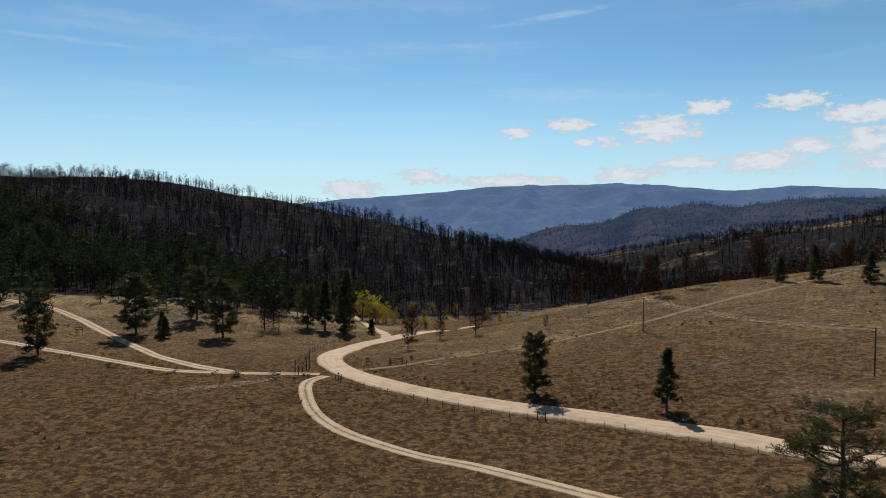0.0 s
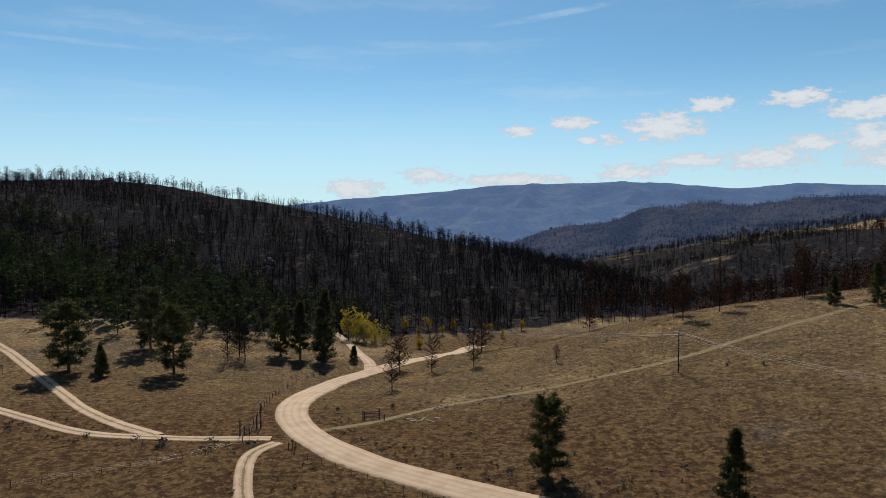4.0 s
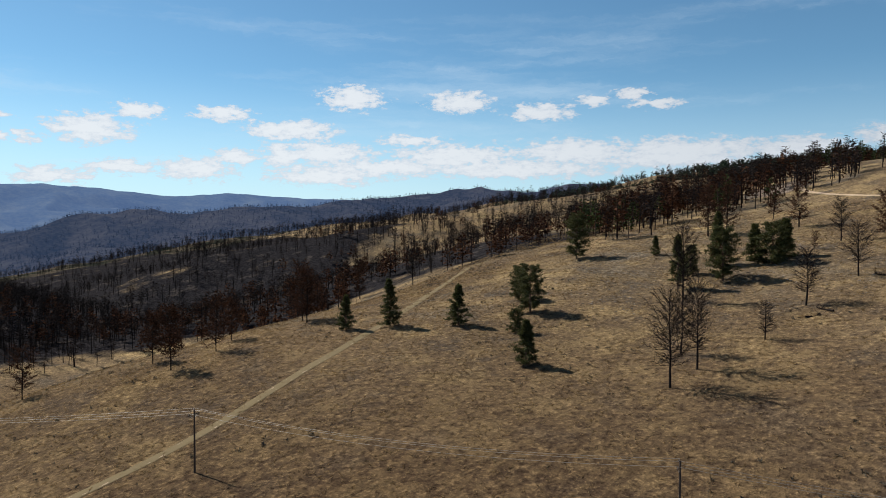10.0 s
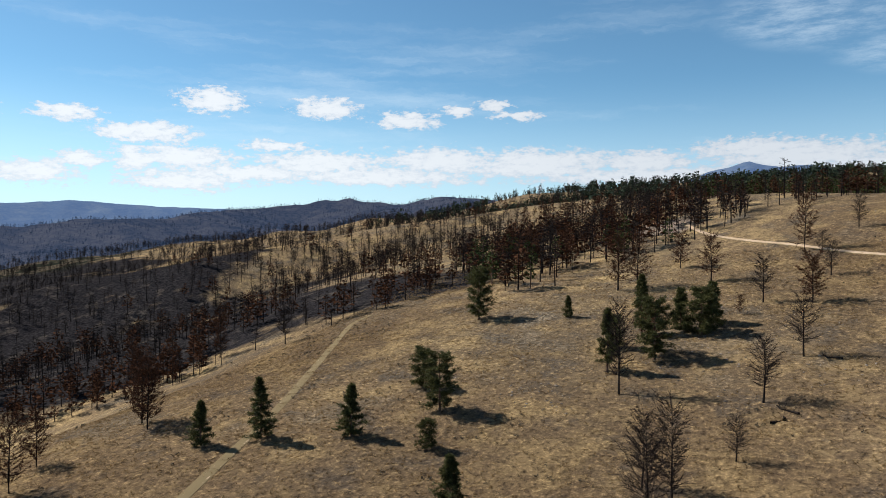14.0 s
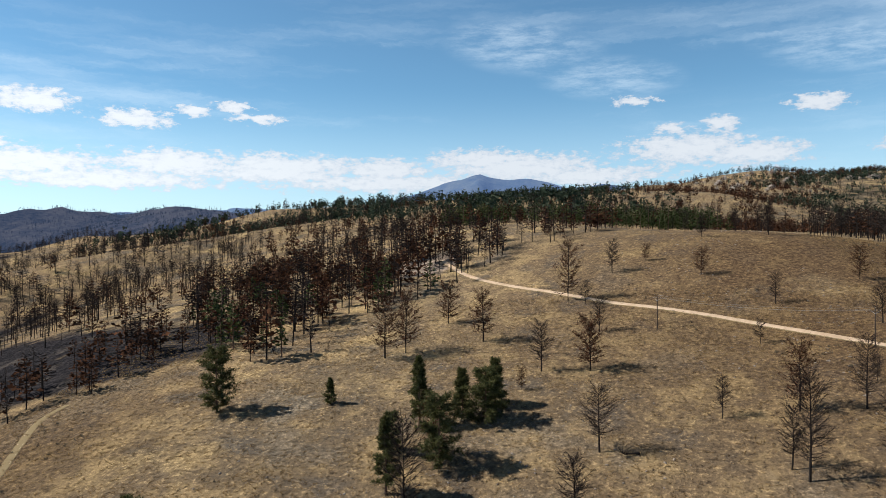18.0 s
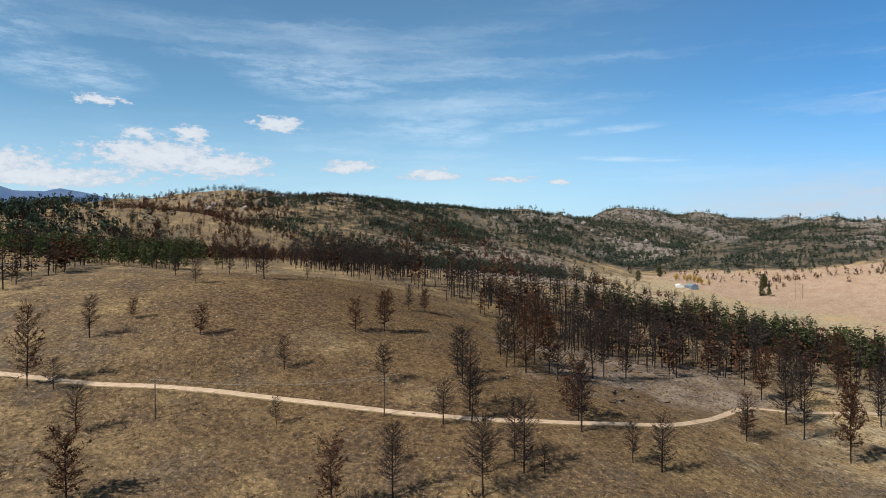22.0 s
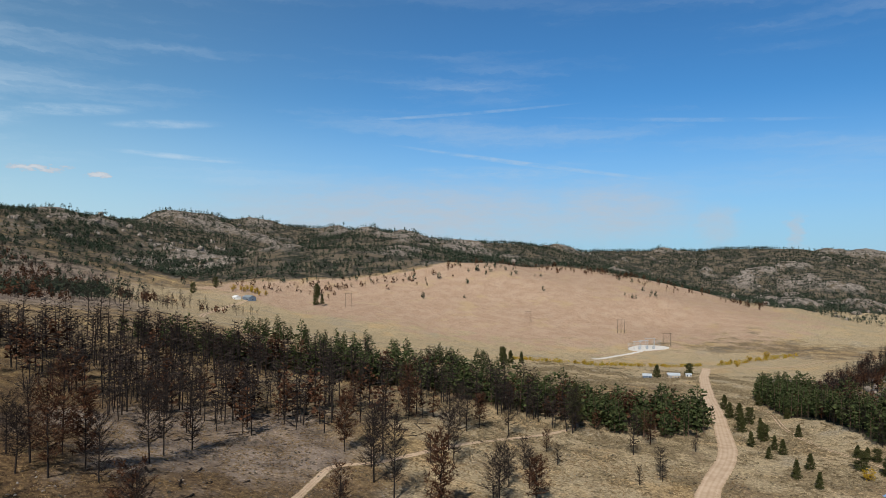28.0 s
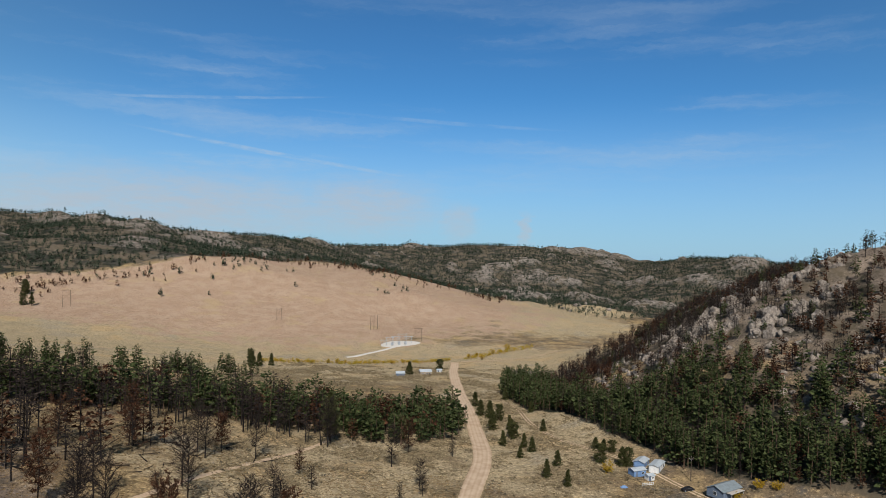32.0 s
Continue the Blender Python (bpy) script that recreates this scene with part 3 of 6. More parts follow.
def build_ground():
    gx = lines_of(-4800, 4800, -190, 470, 3.2, 1.035, 26)
    gy = lines_of(-4800, 4800, -240, 420, 3.2, 1.035, 26)
    x, y = np.meshgrid(gx, gy)
    x, y = x.ravel(), y.ravel()
    z = ground_height(x, y)
    nx, ny = len(gx), len(gy)
    a = (np.arange(ny - 1)[:, None] * nx + np.arange(nx - 1)[None, :]).ravel()
    quads = np.stack([a, a + 1, a + nx + 1, a + nx], -1)
    # the hills beyond the northern valley, over a kilometre off, are a sheet of their own with painted haze
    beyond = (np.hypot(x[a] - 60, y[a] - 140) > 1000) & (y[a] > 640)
    for away, name, skin in ((True, "backdrop_hills", far_hill_haze_skin), (False, "ground", ground_skin)):
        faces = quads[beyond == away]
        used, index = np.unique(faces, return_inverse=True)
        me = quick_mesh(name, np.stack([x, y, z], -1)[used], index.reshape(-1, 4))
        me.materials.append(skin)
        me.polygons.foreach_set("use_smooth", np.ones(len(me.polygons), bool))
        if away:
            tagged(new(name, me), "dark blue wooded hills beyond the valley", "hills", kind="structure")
    x, y = x[used], y[used]
    ash = np.maximum(hill_of_snags(x, y), np.maximum(0.62 * blob(x, y, 300, -30, 60, 70, 20), blob(x, y, 388, 240, 22, 15, 30)))
    ash = np.maximum(ash, 0.35 * blob(x, y, 1150, -120, 420, 330))
    ash = np.maximum(ash, np.maximum(0.75 * blob(x, y, 930, -330, 170, 170), 0.8 * blob(x, y, 720, -190, 170, 130)))
    ash = np.maximum(ash, 0.7 * blob(x, y, -15, -290, 110, 170))
    soot = hill_of_snags(x, y) * (0.90 + 0.22 * rough(x, y, 70, 81))
    soot = np.maximum(soot, np.clip((y - edge_of_meadow(x) - 12) / 45, 0, 1) * np.clip(0.9 + 0.35 * rough(x, y, 60, 83) - 0.7 * np.clip((x - 260 - (y - 300) * 0.3) / 110, 0, 1), 0, 1) * (x > 20) * (x < 900) * (y < 1400))
    give(me, "soot", soot)
    give(me, "ash", np.clip(ash, 0, 1))
    pink = np.maximum(blob(x, y, 430, -790, 330, 240, 20), blob(x, y, 650, -640, 220, 130))
    pink = pink * np.clip((y - wood_line(x) + 60) / 60, 0, 1)
    give(me, "pink", pink)
    straw = np.maximum(blob(x, y, 320, -500, 420, 130), blob(x, y, 600, -420, 260, 160))
    straw = np.maximum(straw, np.maximum(0.62 * blob(x, y, 215, -140, 80, 150), 0.85 * blob(x, y, 140, -280, 55, 170)))
    straw = np.maximum(straw, np.maximum(blob(x, y, 90, -880, 120, 190), blob(x, y, 20, -1060, 90, 70)))
    give(me, "straw", np.maximum(np.clip(straw, 0, 1), pink))
    far = np.clip((np.hypot(x - 250, y + 100) - 1000) / 500, 0, 1) * (1 - 0.65 * blob(x, y, 1250, -120, 450, 420))
    woods = np.maximum(far, np.maximum(0.6 * blob(x, y, 1050, -520, 430, 560), 0.8 * np.clip((wood_line(x) - y) / 50, 0, 1)) * (1 - pink) * (1 - np.clip(straw, 0, 1)))
    woods = np.maximum(woods, 0.85 * crag_zone(x, y) * np.clip(1.2 - (crag_edge(y) - x) / np.where(y > -235, 80, 45), 0.58, 1) * (y > -480))
    give(me, "woods", np.maximum(woods, np.clip((y - 900) / 120, 0, 1)))
    give(me, "stony", np.clip((-y - 350) / 250, 0, 1) * np.clip(0.15 + 1.3 * knobs(x, y), 0, 1))
    give(me, "rust", np.maximum(np.maximum(blob(x, y, -55, 125, 225, 140), np.maximum(0.6 * blob(x, y, 30, 245, 110, 85), 0.8 * blob(x, y, 20, 375, 70, 40))), np.maximum(0.6 * blob(x, y, 190, 300, 60, 40), 0.8 * blob(x, y, 320, 60, 130, 110))))
    return tagged(new("ground", me), "dry autumn grassland and hills with ash-grey burnt slopes", "ground", kind="structure")


def hill_of_snags(x, y):
    """1 on the burnt hill across the creek."""
    foot = np.interp(x, [-700, -420, -150, -80, -45, -10, 30, 60, 110, 140], [322, 292, 297, 327, 364, 398, 402, 414, 440, 525])
    return np.clip((y - foot) / 26, 0, 1) * (x < 200) * (y < 1300)


def wood_line(x):
    """Where the woods of the southern ridges begin above the tan hill."""
    return np.interp(x, [-900, 100, 300, 480, 600, 760, 900, 1500], [-900, -960, -1010, -975, -755, -588, -530, -500])


def crag_edge(y):
    """How far east the woods of the rocky hill reach."""
    return np.interp(y, [-560, -530, -336, -280, -255, -220, -195, -182, -161, -150, -138, -132, -80], [130, 145, 152, 139, 121, 109, 100, 92, 84, 76, 60, 53, 0])


def crag_zone(x, y):
    return np.clip((crag_edge(y) - x) / 4, 0, 1) * np.clip((y + 640) / 60, 0, 1) * (y < -85)


def edge_of_meadow(x):
    """Where the open meadow ends in the north."""
    return np.interp(x, [20, 60, 100, 160, 200, 240, 262, 300, 340, 400, 480], [412, 408, 396, 372, 345, 302, 252, 242, 230, 232, 235])


build_ground()


# ---- roads ----
def smooth_line(points, step):
    """A curve through the points (Catmull-Rom), with a vertex every step metres."""
    p = np.array([points[0], *points, points[-1]], float)
    out = []
    for a, b, c, d in zip(p, p[1:], p[2:], p[3:]):
        count = max(2, int(np.hypot(*(c - b)) / step))
        for t in np.linspace(0, 1, count, endpoint=False):
            out.append(0.5 * (2 * b + (c - a) * t + (2 * a - 5 * b + 4 * c - d) * t * t + (3 * b - a - 3 * c + d) * t**3))
    return np.array([*out, p[-1]])


TRACKS = []


def build_road(name, label, points, width, ruts, height=0.14, category="road", faint=0.0, skin=None):
    """A strip of bare gravel that lies on the ground; ruts: where across it the wheels run (of half its width)."""
    line = smooth_line(points, 2.0)
    TRACKS.append((line, width * 0.5 + 0.2))
    along = np.gradient(line, axis=0)
    along /= np.hypot(along[:, 0], along[:, 1])[:, None]
    side = np.stack([along[:, 1], -along[:, 0]], -1)
    across = np.linspace(-1, 1, 15)
    wide = width / 2 * (1 + 0.06 * rough(line[:, 0], line[:, 1], 14, 11) + 0.03 * rough(line[:, 0], line[:, 1], 4, 12))
    xy = line[:, None] + side[:, None] * (across[None, :, None] * wide[:, None, None])
    z = ground_height(xy[..., 0], xy[..., 1])
    z = 0.5 * z + 0.5 * z.mean(1, keepdims=True) if width > 6 else z
    rut = np.max([np.clip(1 - np.abs(across - r) / 0.16, 0, 1) for r in ruts], 0)
    z = z + height * (1 - np.abs(across) ** 6)[None] - 0.05 * rut[None] - 0.25 * (np.abs(across) > 0.99)[None]
    verts = np.concatenate([xy, z[..., None]], -1).reshape(-1, 3)
    n, m = len(line), len(across)
    a = (np.arange(n - 1)[:, None] * m + np.arange(m - 1)[None, :]).ravel()
    me = quick_mesh(name, verts, np.stack([a, a + 1, a + m + 1, a + m], -1))
    give(me, "rut", np.tile(rut, n))
    if len(ruts) == 2 and width < 6:
        verge = 0.85 * np.clip(np.abs(np.abs(across) - 0.5) / 0.5, 0, 1) ** 1.6
    else:
        verge = np.abs(across) ** 5 * 0.95
    give(me, "verge", np.clip(np.tile(verge, n) + faint, 0, 1))
    me.polygons.foreach_set("use_smooth", np.ones(len(me.polygons), bool))
    me.materials.append(skin or dirt_skin)
    return tagged(new(name, me), label, category, kind="structure")


build_road("road", "wide pale gravel road with worn wheel tracks", [(194, -516), (192, -480), (190, -445), (177, -325), (169, -271), (162, -212), (158, -166), (161, -107), (157, -40), (140, 20), (112, 65), (86, 88), (63, 106), (48, 123), (35, 133), (22, 142), (2, 155), (-13, 166), (-25, 182), (-33, 202), (-35, 226), (-30, 252), (-21, 273), (-13, 290), (-3, 308), (7, 345), (13, 372), (20, 384)], 8.6, (-0.6, -0.2, 0.2, 0.6), 0.3)
build_road("side_road", "short gravel spur into the burnt woods", [(-22, 274), (-25, 295), (-31, 318), (-43, 364), (-60, 400)], 5.0, (0.0,))
build_road("farm_track", "pale two-wheel track curving through dry grass", [(-30, 176), (-33, 168), (-31, 156), (-26, 142), (-18, 131), (-6, 122), (6, 115), (19, 105), (32, 93), (46, 76)], 3.6, (-0.5, 0.5))
build_road("ranch_track", "pale two-wheel track across the grass", [(-32, 179), (-50, 178), (-73, 183), (-99, 199), (-119, 209), (-140, 217), (-175, 226)], 3.8, (-0.5, 0.5))
build_road("wood_track", "two-wheel track up to the woods", [(-56, 180), (-77, 197), (-102, 224), (-129, 252), (-153, 273), (-168, 282), (-205, 300)], 4.2, (-0.5, 0.5))
build_road("meadow_track", "faint two-wheel track over the meadow", [(-24, 185), (-12, 193), (6, 209), (24, 215), (42, 217), (66, 221), (88, 229), (119, 243), (153, 260), (198, 288), (226, 305), (238, 306)], 2.7, (-0.55, 0.55), 0.08, faint=0.66)
build_road("hill_road", "narrow sandy ranch road round the hill", [(392, 232), (361, 214), (340, 195), (323, 172), (311, 153), (302, 135), (291, 118), (281, 104), (271, 91), (259, 74), (250, 56), (245, 34), (244, 14), (248, -5), (255, -26), (258, -39), (252, -52), (247, -70), (242, -92), (233, -127), (225, -157), (223, -182), (228, -194), (244, -203), (270, -212)], 2.9, (-0.5, 0.0, 0.5), 0.2, faint=0.3)
build_road("yard_drive", "pale drive up to the substation", [(298, -530), (290, -540), (281, -560), (270, -578), (262, -592)], 4.5, (0.0,), 0.4, skin=gravel_pad_skin)
build_road("cabin_track", "sandy track to the cabins", [(172, -300), (156, -310), (143, -290), (136, -243), (123, -204), (108, -183), (97, -166), (87, -147), (76, -130)], 3.2, (-0.5, 0.5), faint=0.3)
build_road("house_drive", "pale drive to the house over the valley", [(560, -290), (600, -335), (635, -383), (683, -465), (703, -506)], 5.0, (-0.5, 0.5), 0.3)
build_road("valley_road", "straw-coloured road along the valley floor", [(520, -400), (430, -432), (344, -482), (290, -500), (225, -512), (194, -520), (120, -560), (40, -640)], 4.5, (-0.4, 0.4), 0.3, faint=0.2)


# ---- the far mountains ----
def build_range(name, label, crest, slope, soft, seed):
    """A far range: a strip of slopes on both sides of a crest line."""
    line = smooth_line([p[:2] for p in crest], 25.0)
    s = np.r_[0, np.cumsum(np.hypot(*np.diff(line, axis=0).T))]
    marks = np.r_[0, np.cumsum(np.hypot(*np.diff(np.array(crest)[:, :2], axis=0).T))]
    top = np.interp(s, marks * s[-1] / marks[-1], [p[2] for p in crest])
    along = np.gradient(line, axis=0)
    along /= np.hypot(along[:, 0], along[:, 1])[:, None]
    side = np.stack([along[:, 1], -along[:, 0]], -1)
    out = np.array([-300, -140, -60, -25, 0, 25, *range(60, 1000, 55), 1080, 1180, 1300, 1450, 1800])
    xy = line[:, None] + side[:, None] * out[None, :, None]
    z = top[:, None] - slope * (np.sqrt(out**2 + soft**2) - soft)[None]
    x, y = xy[..., 0], xy[..., 1]
    far = np.clip(np.abs(out) / 300, 0.12, 1)[None]
    spur = 1 - 2 * np.abs(rough(s[:, None] + 0 * out[None], 0.35 * out[None] + 0 * s[:, None], 420, seed))
    rib = 1 - 2 * np.abs(rough(x, y, 170, seed + 1))
    z = z + far * (44 * (spur - 0.5) + 26 * (rib - 0.5) + 9 * rough(x, y, 75, seed + 3)) + 3.0 * rough(x, y, 60, seed + 2)
    n, m = len(line), len(out)
    a = (np.arange(n - 1)[:, None] * m + np.arange(m - 1)[None, :]).ravel()
    me = quick_mesh(name, np.stack([x, y, z], -1).reshape(-1, 3), np.stack([a, a + 1, a + m + 1, a + m], -1))
    me.polygons.foreach_set("use_smooth", np.ones(len(me.polygons), bool))
    # the skin's blue emission imitates haze over the slopes
    me.materials.append(range_haze_skin)
    return tagged(new(name, me), label, "mountains", kind="structure")


PEAK_LINE = [(3526, 1197, 304), (3553, 1105, 334), (3580, 999, 375), (3600, 911, 391), (3620, 812, 421), (3633, 736, 402), (3644, 665, 394), (3658, 550, 395), (3665, 487, 378), (3673, 376, 349), (3678, 259, 346), (3680, 194, 364), (3679, 82, 346), (3673, -65, 318)]
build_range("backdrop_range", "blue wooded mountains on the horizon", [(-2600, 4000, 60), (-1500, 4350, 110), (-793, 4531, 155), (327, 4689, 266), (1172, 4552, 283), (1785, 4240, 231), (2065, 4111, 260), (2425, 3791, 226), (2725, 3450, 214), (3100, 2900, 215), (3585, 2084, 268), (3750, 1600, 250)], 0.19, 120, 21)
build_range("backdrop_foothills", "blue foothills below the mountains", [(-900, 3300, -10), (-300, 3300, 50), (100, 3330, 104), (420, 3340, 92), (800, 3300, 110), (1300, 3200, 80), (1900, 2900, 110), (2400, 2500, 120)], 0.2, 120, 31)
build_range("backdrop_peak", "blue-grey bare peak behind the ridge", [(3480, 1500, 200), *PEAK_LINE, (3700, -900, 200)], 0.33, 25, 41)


# ---- trees ----
class Shape:
    """Gathers vertices and triangles."""

    def __init__(self):
        self.v, self.t = [], []

    def stem(self, path, radii, sides):
        """A tapered round stem along a path."""
        base = len(self.v)
        for k, (p, r) in enumerate(zip(path, radii)):
            d = Vector(path[min(k + 1, len(path) - 1)]) - Vector(path[max(k - 1, 0)])
            q = d.to_track_quat("Z", "Y")
            for s in range(sides):
                a = 2 * math.pi * s / sides
                self.v.append(Vector(p) + q @ Vector((r * math.cos(a), r * math.sin(a), 0)))
        for k in range(len(path) - 1):
            for s in range(sides):
                a, b = base + k * sides + s, base + k * sides + (s + 1) % sides
                self.t += [(a, b, b + sides), (a, b + sides, a + sides)]

    def blade(self, p, q, width, r):
        """A thin pointed leaf or twig from p to q."""
        d = Vector(q) - Vector(p)
        w = d.cross(Vector((r.uniform(-1, 1), r.uniform(-1, 1), r.uniform(-1, 1))))
        if w.length < 1e-6:
            return
        w = w.normalized() * width / 2
        base = len(self.v)
        self.v += [Vector(p) - w, Vector(p) + w, Vector(q)]
        self.t.append((base, base + 1, base + 2))

    def tuft(self, p, size, count, r, up=0.25, thin=1.0):
        """A clump of needles or leaves round p: small blades in all directions."""
        for _ in range(count):
            d = Vector((r.gauss(0, 1), r.gauss(0, 1), r.gauss(0, 0.75) + up)).normalized()
            s = Vector(p) + d * size * r.uniform(0.0, 0.45)
            self.blade(s, s + d * size * r.uniform(0.45, 0.95), size * thin * r.uniform(0.28, 0.5), r)

    def spray(self, p, d, size, r):
        """A bough's flat spray of needles: a kite that points along d and lies more or less level."""
        d = Vector(d).normalized()
        up = Vector((r.gauss(0, 0.8), r.gauss(0, 0.8), 1.0))
        w = d.cross(up)
        if w.length < 1e-6:
            return
        w = w.normalized() * size * r.uniform(0.28, 0.46)
        p, base = Vector(p), len(self.v)
        m = p + d * size * r.uniform(0.45, 0.65) + Vector((0, 0, size * r.uniform(0.0, 0.22)))
        self.v += [p, m - w, p + d * size, m + w]
        self.t += [(base, base + 1, base + 2), (base, base + 2, base + 3)]

    def mesh(self, name, skin):
        me = quick_mesh(name, [tuple(v) for v in self.v], self.t)
        me.materials.append(skin)
        return me


def trunk_path(h, r, lean=0.02, bends=6):
    x = y = 0.0
    path = []
    for k in range(bends + 1):
        path.append(Vector((x, y, h * k / bends - (0.4 if k == 0 else 0))))
        x, y = x + r.gauss(0, lean) * h / bends, y + r.gauss(0, lean) * h / bends
    return path


def on_path(path, f):
    k = min(int(f * (len(path) - 1)), len(path) - 2)
    return path[k].lerp(path[k + 1], f * (len(path) - 1) - k)


def pine_meshes(seed, h, spread, low, clumps, round_top):
    """A living ponderosa: trunk with limbs, and a crown of needle clumps with gaps."""
    r = random.Random(seed)
    wood, crown = Shape(), Shape()
    path = trunk_path(h, r)
    base = h * 0.021
    wood.stem(path, [base * (1 - 0.86 * k / 6) for k in range(7)], 7)
    count = int(44 + h)
    for k in range(count):
        f = low + (0.99 - low) * (k + r.random()) / count
        p = on_path(path, f)
        g = (f - low) / (1 - low)
        reach = spread * (0.42 + 0.58 * math.sin(math.pi * min(1.0, 0.28 + 0.66 * g))) if round_top else spread * (1 - 0.88 * g) * (0.75 + 0.25 * min(1, g * 6))
        reach *= r.uniform(0.55, 1.12)
        a = k * 2.4 + r.gauss(0, 0.5)
        rise = (-0.12 + 0.65 * g) * reach + r.gauss(0, 0.12) * reach
        out = Vector((math.cos(a) * reach, math.sin(a) * reach, rise))
        mid = p + out * 0.55 + Vector((0, 0, -0.08 * reach))
        tip = p + out
        thick = base * 0.30 * (1 - 0.7 * g) + 0.012
        wood.stem([p, mid, tip], [thick, thick * 0.6, 0.012], 3)
        for c in range(clumps):
            w = 0.38 + 0.62 * (c + r.random()) / clumps
            q = p.lerp(mid, w / 0.55) if w < 0.55 else mid.lerp(tip, (w - 0.55) / 0.45)
            q = q + Vector((r.gauss(0, 0.16), r.gauss(0, 0.16), r.gauss(0.03, 0.09))) * (0.3 + reach * 0.55)
            crown.tuft(q, 0.36 + 0.26 * spread / 2.6 * r.uniform(0.75, 1.15), 17, r, thin=0.55)
    crown.tuft(path[-1], 0.7, 12, r, 0.8)
    return wood, crown


def old_pine_meshes(seed, h, spread):
    """An old broad ponderosa: crooked heavy limbs that end in tufts of long needles."""
    r = random.Random(seed)
    wood, crown = Shape(), Shape()
    path = trunk_path(h, r, 0.03, 8)
    wood.stem(path, [0.55 * (1 - 0.8 * k / 8) for k in range(9)], 9)
    for k in range(40):
        f = 0.34 + 0.65 * (k + r.random()) / 40
        p, g = on_path(path, f), (f - 0.34) / 0.66
        reach = spread * (0.62 + 0.38 * math.sin(math.pi * (0.15 + 0.6 * g))) * (1 - 0.62 * g**4) * r.uniform(0.55, 1.1)
        a = k * 2.4 + r.gauss(0, 0.4)
        limb = [p]
        for j in range(1, 6):
            out = reach * j / 5
            b = a + r.gauss(0, 0.16) * j
            limb.append(p + Vector((math.cos(b) * out, math.sin(b) * out, (0.05 + 0.35 * g) * out + r.gauss(0, 0.07) * reach)))
        thick = 0.19 * (1 - 0.6 * g)
        wood.stem(limb, [thick * (1 - 0.17 * j) for j in range(6)], 5)
        for c in range(11):
            q = on_path(limb, r.uniform(0.32, 1.0))
            d = Vector((math.cos(a) + r.gauss(0, 0.9), math.sin(a) + r.gauss(0, 0.9), r.uniform(0.0, 0.9))) * r.uniform(0.4, 1.1)
            wood.stem([q, q + d * 0.6, q + d], [0.04, 0.03, 0.015], 3)
            for e in range(8):
                crown.tuft(q + d * r.uniform(0.6, 1.1) + Vector((r.gauss(0, 0.22), r.gauss(0, 0.22), r.gauss(0.05, 0.14))), 0.36, 16, r, 0.35, 0.34)
    return wood, crown


def burnt_meshes(seed, h, spread, low, needles):
    """A pine that the fire killed: black trunk, bare twigs, some scorched needles left."""
    r = random.Random(seed)
    wood, crown = Shape(), Shape()
    path = trunk_path(h, r, 0.03)
    base = h * 0.017
    wood.stem(path, [base * (1 - 0.88 * k / 6) for k in range(7)], 6)
    count = int(58 + 2 * h)
    for k in range(count):
        f = low + (0.985 - low) * (k + r.random()) / count
        p = on_path(path, f)
        g = (f - low) / (1 - low)
        reach = spread * (0.45 + 0.55 * math.sin(math.pi * min(1.0, 0.25 + 0.72 * g))) * r.uniform(0.4, 1.1)
        a = k * 2.4 + r.gauss(0, 0.6)
        rise = (0.30 + 0.75 * g) * reach + r.gauss(0, 0.15) * reach
        out = Vector((math.cos(a) * reach, math.sin(a) * reach, rise))
        mid = p + out * 0.5 + Vector((0, 0, -0.1 * reach))
        tip = p + out
        thick = base * 0.24 * (1 - 0.6 * g) + 0.012
        wood.stem([p, mid, tip], [thick, thick * 0.6, 0.01], 3)
        for c in range(22):
            w = 0.2 + 0.8 * (c + r.random()) / 22
            q = p.lerp(mid, w * 2) if w < 0.5 else mid.lerp(tip, (w - 0.5) * 2)
            d = Vector((math.cos(a) + r.gauss(0, 0.75), math.sin(a) + r.gauss(0, 0.75), 0.6 + r.gauss(0, 0.45)))
            crown.blade(q, q + d * (0.3 + reach) * r.uniform(0.14, 0.40), 0.062, r)
            if r.random() < needles:
                crown.tuft(q + d * 0.15 * reach, 0.30 + 0.12 * spread * r.uniform(0.7, 1.2), 5, r)
    return wood, crown


def shrub_meshes(seed, h, spread):
    """A leafy bush of several stems."""
    r = random.Random(seed)
    wood, crown = Shape(), Shape()
    for k in range(9):
        a = r.uniform(0, 6.3)
        tip = Vector((math.cos(a) * spread * r.uniform(0.2, 0.9), math.sin(a) * spread * r.uniform(0.2, 0.9), h * r.uniform(0.55, 1.0)))
        wood.stem([Vector((0, 0, -0.2)), tip * 0.5 + Vector((0, 0, 0.1 * h)), tip], [0.06, 0.04, 0.015], 3)
        for c in range(9):
            q = tip * r.uniform(0.35, 1.0) + Vector((r.gauss(0, 0.2), r.gauss(0, 0.2), r.gauss(0, 0.15))) * spread
            q.z = max(q.z, 0.15)
            crown.tuft(q, 0.14 + 0.12 * spread, 16, r, thin=0.8)
    return wood, crown


